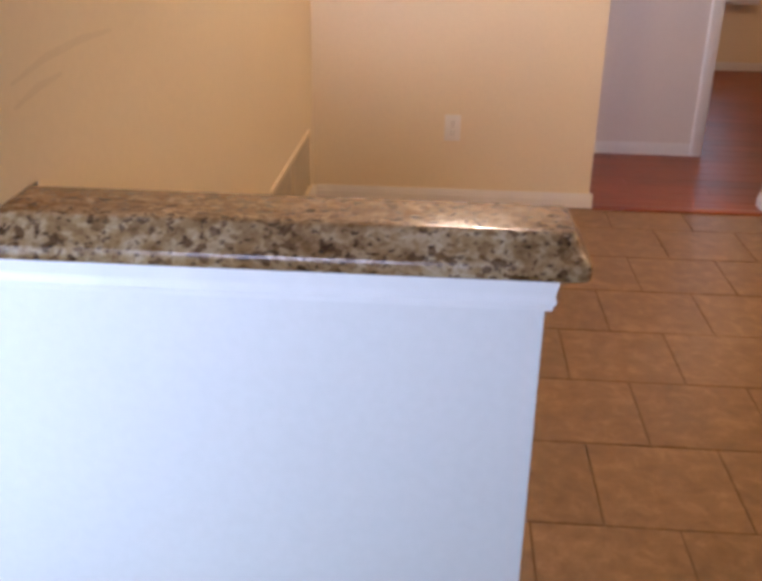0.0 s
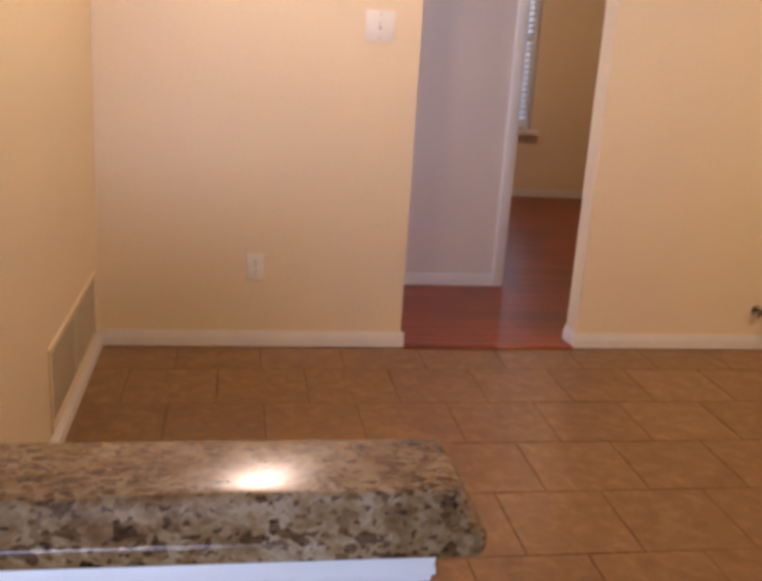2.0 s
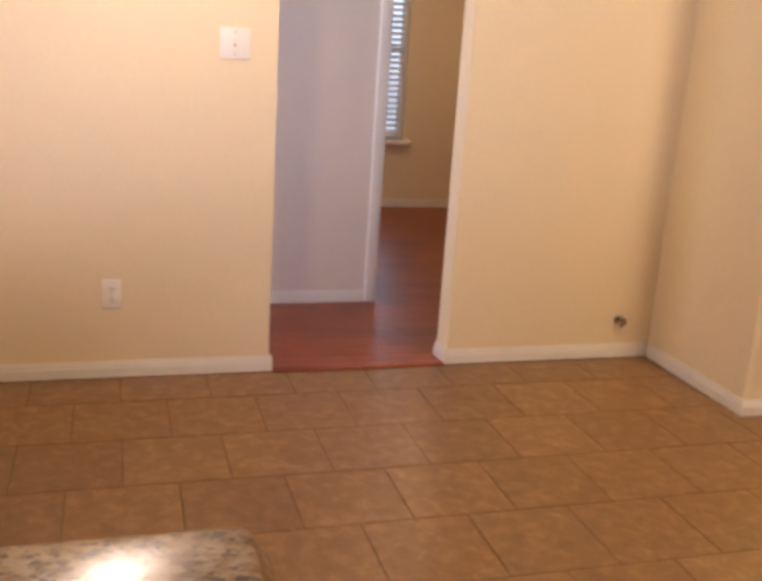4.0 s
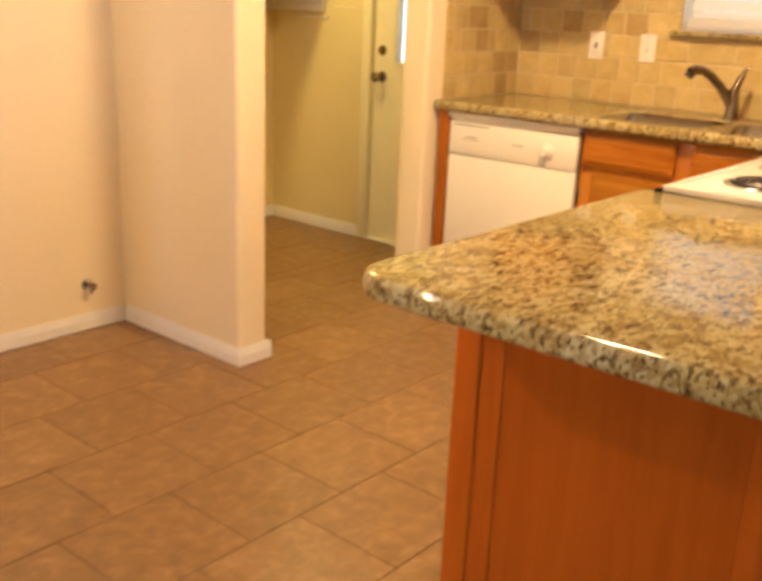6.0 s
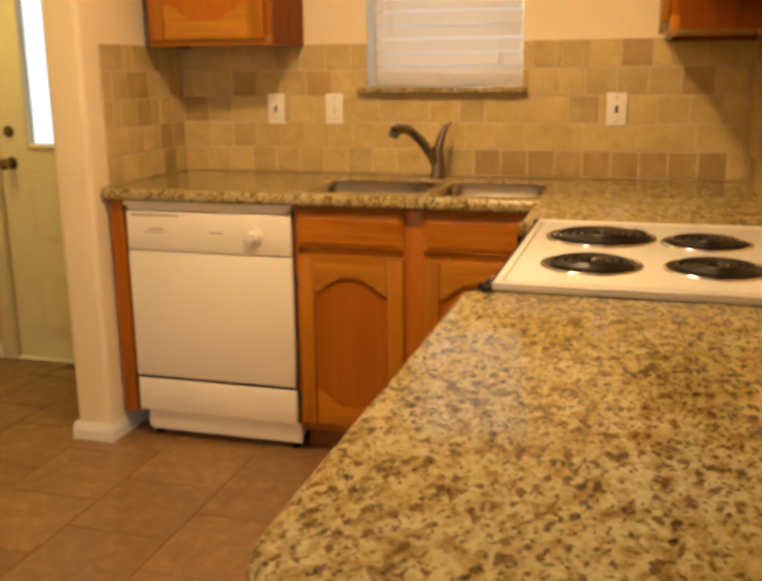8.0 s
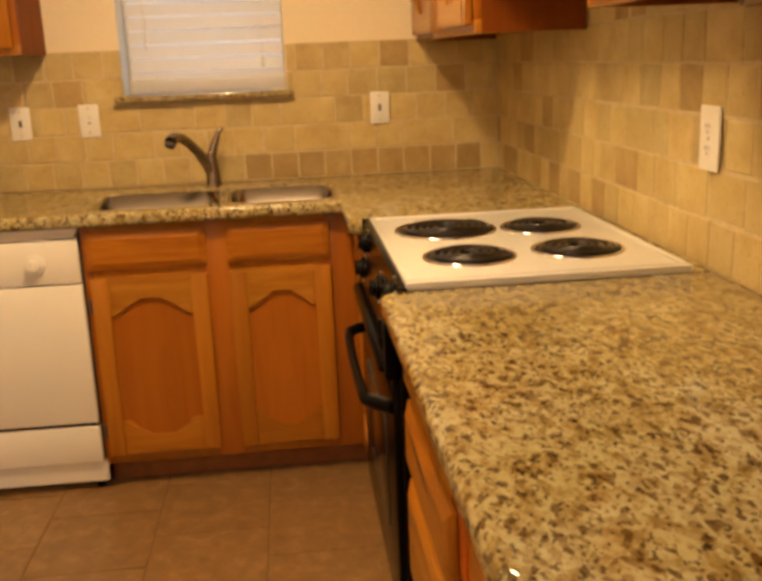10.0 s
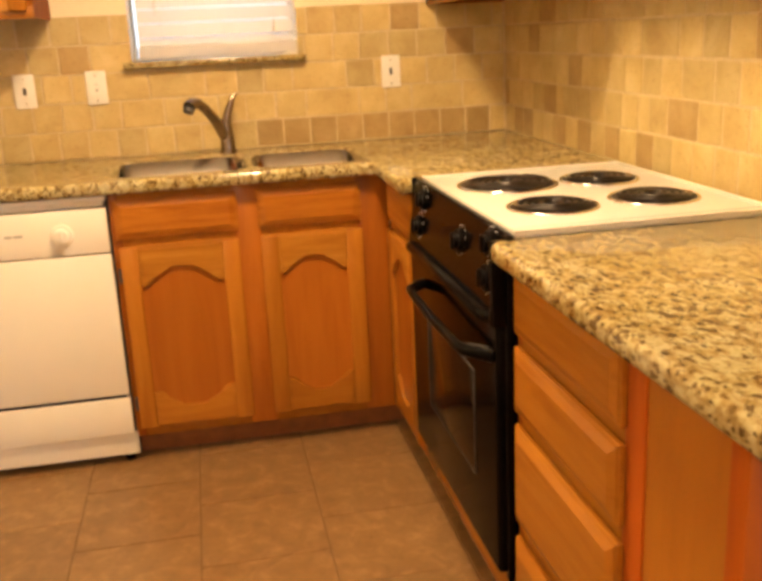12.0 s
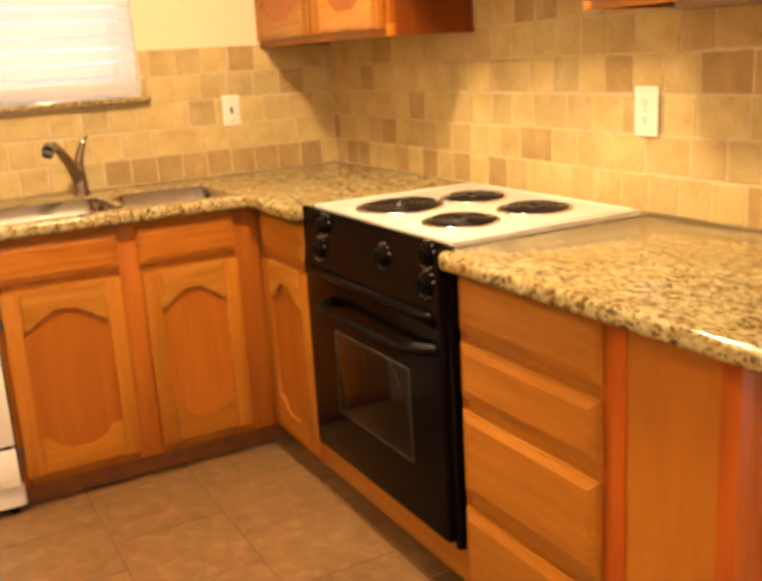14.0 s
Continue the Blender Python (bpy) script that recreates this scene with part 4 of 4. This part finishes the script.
kitchen_blind = blind((4.500, 2.346, 2.095), -90, 0.556, 0.852, 0.0470, 69, "closed white slatted blind in the kitchen window")
bm = bmesh.new()
tube(bm, [(0.07, -0.034, -0.04), (0.072, -0.036, -0.70)], 0.004, 6)
part("tilt_wand", bm, PLASTIC, kitchen_blind, "thin white tilt wand")
bm = bmesh.new()
tube(bm, [(0.478, -0.034, -0.04), (0.480, -0.035, -0.735)], 0.0016, 6)
part("lift_cord", bm, SLATWHITE, kitchen_blind)
bm = bmesh.new()
tube(bm, [(0.480, -0.035, -0.730), (0.480, -0.035, -0.745), (0.480, -0.035, -0.770)], [0.003, 0.006, 0.007], 10)
part("cord_tassel", bm, PLASTIC, kitchen_blind, "small white cord tassel")
clip = thing("blind_bracket", "loose cream plastic blind bracket on the stone sill", "bracket", (4.462, 1.845, 1.2392), -78)
boxpart("base", PLASTIC, clip, 0.0, 0.055, 0.0, 0.020, 0.0, 0.005, 0.0015)
boxpart("tongue", PLASTIC, clip, 0.012, 0.046, 0.004, 0.016, 0.0051, 0.013, 0.003)


def window(name, place, rz, width, height, label, rim=0.04):
    w = tagged(thing(name, label, "window", place, rz), kind="structure")
    for a, b, c, d in ((0, width, 0, rim), (0, width, height - rim, height), (0, rim, rim, height - rim), (width - rim, width, rim, height - rim), (rim, width - rim, height / 2 - 0.02, height / 2 + 0.02)):
        boxpart("window_frame", TRIM, w, a, b, 0.0, 0.05, c, d, 0.003)
    for c, d in ((rim, height / 2 - 0.02), (height / 2 + 0.02, height - rim)):
        pane = boxpart("pane", PANE, w, rim, width - rim, 0.02, 0.026, c, d)
        pane.visible_shadow = False
    return w


window("window_1", (4.62, 2.37, 1.235), -90, 0.58, 0.865, "white framed kitchen window behind a blind", 0.012)
window("window_2", (1.91, 7.665, 0.56), 0, 0.76, 1.44, "white framed bedroom window with bright daylight")
blind((1.93, 7.63, 1.99), 0, 0.72, 1.41, 0.046, 38, "half open white slatted blind in the bedroom")
boxpart("window_sill_board", TRIM, thing("window_sill", "white wooden sill under the bedroom window", "window sill", (0, 0, 0.55)), 1.85, 2.73, 7.545, 7.62, -0.03, 0.012, 0.004)
window("window_5", (1.0, -3.06, 0.95), 180, 1.8, 1.2, "wide bright window of the living room")
# unseen window, added as an opening for the hall's extra lamp
window("window_4", (-1.10, 4.16, 0.6), 90, 0.52, 1.5, "added unseen window at the end of the hall")
window("window_3", (-1.70, -0.85, 0.05), 90, 1.3, 1.15, "low wide window in the living room")

# ---- laundry ----
door = tagged(thing("door_1", "pale painted outside door with narrow glass lights", "door", (4.575, 4.12, 0.0), -90), kind="structure")
DW_, DH = 0.78, 2.03
LITES = ((0.160, 0.295), (0.485, 0.620))
for a, b in ((0.0, 0.160), (0.295, 0.485), (0.620, DW_)):
    boxpart("door_stile", DOORPAINT, door, a, b, 0.0, 0.04, 0.012, DH)
for a, b in LITES:
    boxpart("door_rail", DOORPAINT, door, a, b, 0.0, 0.04, 0.012, 1.00)
    boxpart("door_rail", DOORPAINT, door, a, b, 0.0, 0.04, 1.88, DH)
    lite = boxpart("pane", PANE, door, a, b, 0.016, 0.022, 1.00, 1.88)
    lite.visible_shadow = False
    for c, d, e, f in ((a - 0.02, a, 0.98, 1.90), (b, b + 0.02, 0.98, 1.90), (a, b, 0.98, 1.0), (a, b, 1.88, 1.90)):
        boxpart("glazing_bead", DOORPAINT, door, c, d, -0.010, 0.0, e, f, 0.004)
for a, b in ((0.12, 0.36), (0.46, 0.70)):
    for c, d in ((0.12, 0.45), (0.55, 0.88)):
        bm = bmesh.new()
        box(bm, a, b, -0.003, 0.0, c, d, 0.0015, 1)
        box(bm, a + 0.03, b - 0.03, -0.008, -0.003, c + 0.03, d - 0.03, 0.004, 1)
        part("raised_panel", bm, DOORPAINT, door)
for z, r in ((1.055, 0.027), (0.915, 0.030)):
    bm = bmesh.new()
    cylinder(bm, r, r * 0.9, 0.010, pose(0.058, -0.005, z, 90), 22)
    if z > 1:
        cylinder(bm, 0.018, 0.016, 0.012, pose(0.058, -0.014, z, 90), 18)
        part("deadbolt", bm, NICKEL, door, "dark brass deadbolt")
    else:
        tube(bm, [(0.058, -0.008, z), (0.058, -0.034, z), (0.058, -0.044, z), (0.058, -0.062, z), (0.058, -0.070, z)], [0.010, 0.011, 0.025, 0.026, 0.014], 16)
        part("door_knob", bm, NICKEL, door, "round nickel door knob")
frame_1 = tagged(thing("door_frame", "pale painted frame of the outside door", "door frame", (4.56, 4.125, 0), -90), kind="structure")
boxpart("casing_board", DOORPAINT, frame_1, -0.062, -0.003, -0.016, 0.0, 0.0, 2.11, 0.004)
boxpart("casing_board", DOORPAINT, frame_1, 0.0, 0.79, -0.016, 0.0, 2.05, 2.11, 0.004)
boxpart("sill_strip", ENAMEL, frame_1, 0.0, 0.79, -0.01, 0.10, 0.0, 0.011, 0.003)

shelf = thing("laundry_shelf", "white painted shelf with wall cleats above the laundry", "shelf", (2.911, 4.4705, 1.300))
boxpart("board", TRIM, shelf, 0.0, 1.648, 0.0, 0.438, 0.0, 0.019, 0.003)
boxpart("cleat", TRIM, shelf, 1.630, 1.6485, 0.02, 0.438, -0.06, -0.0005, 0.002)
boxpart("back_cleat", TRIM, shelf, 0.0, 1.63, 0.42, 0.439, -0.06, -0.0005, 0.002)
rod = thing("hanging_rail", "thin white cleat strip on the laundry wall", "wall strip", (4.56, 4.48, 1.205), -90)
boxpart("strip", TRIM, rod, -0.16, 0.02, -0.012, 0.0, 0.0, 0.010, 0.002)
rod = thing("panel_strip", "thin horizontal cover edge on the laundry wall", "wall strip", (4.56, 4.425, 1.268), -90)
boxpart("strip", BEIGE, rod, 0.0, 0.175, -0.006, 0.0, 0.0, 0.008, 0.001)
bib = thing("laundry_tap", "dark brass laundry hose tap on the wall", "tap", (4.36, 4.91, 0.19))
bm = bmesh.new()
tube(bm, [(0, 0, 0), (0, -0.05, 0), (0, -0.075, -0.012), (0, -0.08, -0.045)], [0.013, 0.013, 0.012, 0.013], 10)
part("spout", bm, DARKPLASTIC, bib)
bm = bmesh.new()
tube(bm, [(0, -0.045, 0), (0, -0.045, 0.045)], 0.006, 8)
cylinder(bm, 0.026, 0.026, 0.008, Matrix.Translation((0, -0.045, 0.048)), 10)
part("wheel_handle", bm, DARKPLASTIC, bib)

# hood above the range
hood = thing("range_hood", "white range hood above the cooktop", "range hood", (3.436, 1.44, 1.70), 180)
bm = bmesh.new()
box(bm, 0.0, 0.798, 0.0, 0.429, 0.0, 0.13, 0.006)
for v in bm.verts:
    if v.co.y < 0.1 and v.co.z > 0.05:
        v.co.y += 0.05
part("canopy", bm, ENAMEL, hood)
boxpart("filter", STEEL, hood, 0.14, 0.66, 0.06, 0.34, -0.004, -0.0002, 0.001, "grey metal grease filter")
wall_cabinet((3.436, 1.305, 1.832), 180, 0.798, 0.32, 0.294, [(0.02, 0.39), (0.408, 0.778)], "short honey oak wall cabinet above the range")

# ---- lamps ----
# the bedroom fixture is unseen, added to house the fill there
for x, y, r, label in ((2.95, 1.99, 0.24, "white glass ceiling light of the kitchen"), (3.70, 4.10, 0.15, "white glass ceiling light of the laundry"), (2.60, 6.20, 0.18, "added unseen ceiling light of the bedroom")):
    lamp = thing("ceiling_light", label, "lamp", (x, y, 2.355))
    bm = bmesh.new()
    cylinder(bm, r, r, 0.03, Matrix.Translation((0, 0, 0.066)), 32)
    part("base", bm, PLASTIC, lamp)
    bm = bmesh.new()
    cylinder(bm, r * 0.97, r * 0.97, 0.045, Matrix.Translation((0, 0, 0.027)), 32)
    part("shade", bm, FROST, lamp)
chandelier = thing("pendant_lamp", "hanging dining lamp with an added glowing dish below", "lamp", (0.55, 2.75, 2.05))
bm = bmesh.new()
tube(bm, [(0, 0, 0.02), (0, 0, 0.38)], 0.005, 8)
part("rod", bm, NICKEL, chandelier)
bm = bmesh.new()
cylinder(bm, 0.05, 0.06, 0.02, Matrix.Translation((0, 0, 0.378)), 24)
part("canopy", bm, NICKEL, chandelier)
# unseen dish added below the bulb to block its light from the floor
bm = bmesh.new()
n = 28
rings = [[bm.verts.new((q * math.cos(2 * math.pi * k / n), q * math.sin(2 * math.pi * k / n), z)) for k in range(n)] for q, z in ((0.004, -0.215), (0.02, -0.214), (0.040, -0.209), (0.052, -0.200))]
for a, b in zip(rings, rings[1:]):
    for k in range(n):
        bm.faces.new((a[k], a[(k + 1) % n], b[(k + 1) % n], b[k]))
part("dish", bm, FROST, chandelier, "glowing dish added to keep lamp light off the floor")
bm = bmesh.new()
for k in range(3):
    q = 2 * math.pi * k / 3
    tube(bm, [(0.02 * math.cos(q), 0.02 * math.sin(q), 0.02), (0.056 * math.cos(q), 0.056 * math.sin(q), -0.03), (0.051 * math.cos(q), 0.051 * math.sin(q), -0.200)], 0.002, 6)
part("bracket", bm, NICKEL, chandelier)

# ---- pieces: stone backsplash, floor tiles, planks ----
PIECES = {}


def piece(name, size, mat, edge, key=0):
    """One shared mesh for each size: a thin block, its face at z = 0, with worn edges."""
    k = (name, round(size[0], 3), round(size[1], 3), size[2], mat.name, key)
    if k not in PIECES:
        w, h, d = size
        bm = bmesh.new()
        rim = [(-w / 2, -h / 2), (w / 2, -h / 2), (w / 2, h / 2), (-w / 2, h / 2)]
        jit = edge * 0.5 if key else 0.0
        rim = [(x + random.uniform(-jit, jit), y + random.uniform(-jit, jit)) for x, y in rim]
        levels = [(0.0, -d), (0.0, -edge), (edge * 0.35, -edge * 0.3), (edge, 0.0)]
        rings = []
        for inset, z in levels:
            rings.append([bm.verts.new((x - math.copysign(inset, x), y - math.copysign(inset, y), z)) for x, y in rim])
        for a, b in zip(rings, rings[1:]):
            for q in range(4):
                bm.faces.new((a[q], a[(q + 1) % 4], b[(q + 1) % 4], b[q]))
        bm.faces.new(rings[-1])
        PIECES[k] = mesh_of(name, bm, mat, False)
    return PIECES[k]


def lay(name, mesh, parent, m):
    ob = new(name, mesh)
    ob.parent = parent
    ob.matrix_local = m


def grout_bed(wall, name, b):
    bm = bmesh.new()
    box(bm, *b)
    part(name, bm, GROUT, wall)


def backsplash(wall, origin, rz, length, top, holes=(), dark=(), first=0):
    """Rows of tumbled stone tiles from z 0.917 up; u runs to the viewer's right along the wall."""
    row_h, z0, row = 0.0968, 0.917, 0
    while z0 + row * row_h < top - 0.03:
        z = z0 + row * row_h
        u = -0.05 * (row % 2) if row else 0.0
        while u < length - 0.004:
            w = (0.0985 if row == 0 else random.uniform(0.095, 0.112)) if row == 0 or random.random() < 0.70 else random.choice((0.058, 0.066, 0.148, 0.148, 0.197))
            a, b = max(u, 0.0), min(u + w, length)
            u += w
            spans = [(a, b, z, z + row_h)]
            for h0, h1, g0, g1 in holes:
                cut = []
                for p, q, r, s in spans:
                    if q <= h0 or p >= h1 or s <= g0 or r >= g1:
                        cut.append((p, q, r, s))
                        continue
                    if p < h0:
                        cut.append((p, h0, r, s))
                    if q > h1:
                        cut.append((h1, q, r, s))
                    if r < g0 and g0 - r > 0.02:
                        cut.append((max(p, h0), min(q, h1), r, g0))
                    if s > g1 and s - g1 > 0.02:
                        cut.append((max(p, h0), min(q, h1), g1, s))
                spans = cut
            for p, q, r, s in spans:
                if q - p < 0.012 or s - r < 0.012:
                    continue
                mid = (p + q) / 2
                is_dark = any(dr == row and abs(mid - du) < 0.055 for dr, du in dark) or random.random() < (0.10 if rz == 180 else 0.03)
                me = piece("stone_tile", (round(q - p - 0.005, 3), round(s - r - 0.005, 3), 0.008), TRAVDARK if is_dark else TRAVERTINE, 0.0035, random.randint(1, 3))
                lay("stone_tile", me, wall, pose(*origin, 0, 0, rz) @ pose(mid, -0.009 + random.uniform(-0.0008, 0.0008), (r + s) / 2, 90))
        row += 1


grout_bed(wall_east, "grout_bed", (4.4775, 4.4845, 1.0, 1.766, 0.917, 1.40))
grout_bed(wall_east, "grout_bed", (4.4775, 4.4845, 2.40, 3.15, 0.917, 1.40))
grout_bed(wall_east, "grout_bed", (4.4775, 4.4845, 1.766, 2.40, 0.917, 1.215))
grout_bed(wall_south, "grout_bed", (1.935, 4.478, 1.0005, 1.0075, 0.917, 1.40))
grout_bed(wall_south, "grout_bed", (2.635, 3.44, 1.0005, 1.0075, 1.40, 1.98))
grout_bed(wall_partition, "grout_bed", (3.90, 4.478, 3.1425, 3.1495, 0.917, 1.40))
backsplash(wall_east, (4.4845, 3.14, 0), -90, 2.128, 1.40, [(0.772, 1.352, 1.215, 3.0)],
           [(0, 1.25), (0, 1.35), (0, 1.47), (0, 1.57), (0, 1.68), (0, 1.87), (0, 1.97), (3, 0.60), (3, 0.30), (3, 1.95), (4, 1.75)])
backsplash(wall_partition, (3.90, 3.1495, 0), 0, 0.575, 1.40, (), [(2, 0.27), (1, 0.47), (0, 0.40)])
backsplash(wall_south, (4.474, 1.0005, 0), 180, 2.53, 1.40, (), [(0, 0.25), (0, 0.95), (1, 1.35), (2, 0.62), (2, 0.72), (3, 0.35), (0, 1.12)])
backsplash(wall_south, (3.44, 1.0005, 0.4835), 180, 0.805, 1.40, (), [(1, 0.1), (0, 0.3)])

# floor tiles in running bond
TX, TY, ROW0, COL0 = 0.3335, 0.3360, 1.592, 2.040
for region, (rx0, rx1, ry0, ry1) in enumerate(((WX, 4.485, 0.55, NY - 0.02), (2.90, 4.56, NY - 0.02, 4.91))):
    for j in range(-6, 12):
        y0, y1 = ROW0 + j * TY, ROW0 + (j + 1) * TY
        for i in range(-10, 10):
            x0 = COL0 + i * TX + (0.0 if j % 2 == 0 else TX / 2)
            a, b, c, d = max(x0, rx0), min(x0 + TX, rx1), max(y0, ry0), min(y1, ry1)
            if b - a < 0.03 or d - c < 0.012:
                continue
            if (a > 3.96 and d < 3.1) or (a > 1.98 and d < 1.52):
                continue
            me = piece("floor_tile", (b - a - 0.004, d - c - 0.004, 0.003), FLOORTILE, 0.0012)
            lay("floor_tile", me, floor, Matrix.Translation(((a + b) / 2, (c + d) / 2, random.uniform(-0.0004, 0.0))))

# cherry planks
random.seed(5)
y, k = NY + 0.03, 0
while y < 7.60:
    x = -0.2 - random.uniform(0, 0.9)
    while x < 4.2:
        length = random.choice((0.9, 1.2, 1.22))
        a, b = max(x, -0.2), min(x + length, 4.2)
        x += length
        if y < 4.97:
            b = min(b, 2.785)
        if b - a > 0.05:
            me = piece("plank", (b - a - 0.002, 0.117, 0.0035), CHERRY, 0.0012)
            lay("plank", me, wood_floor, Matrix.Translation(((a + b) / 2, y + 0.0595, 0.0)))
    y += 0.119
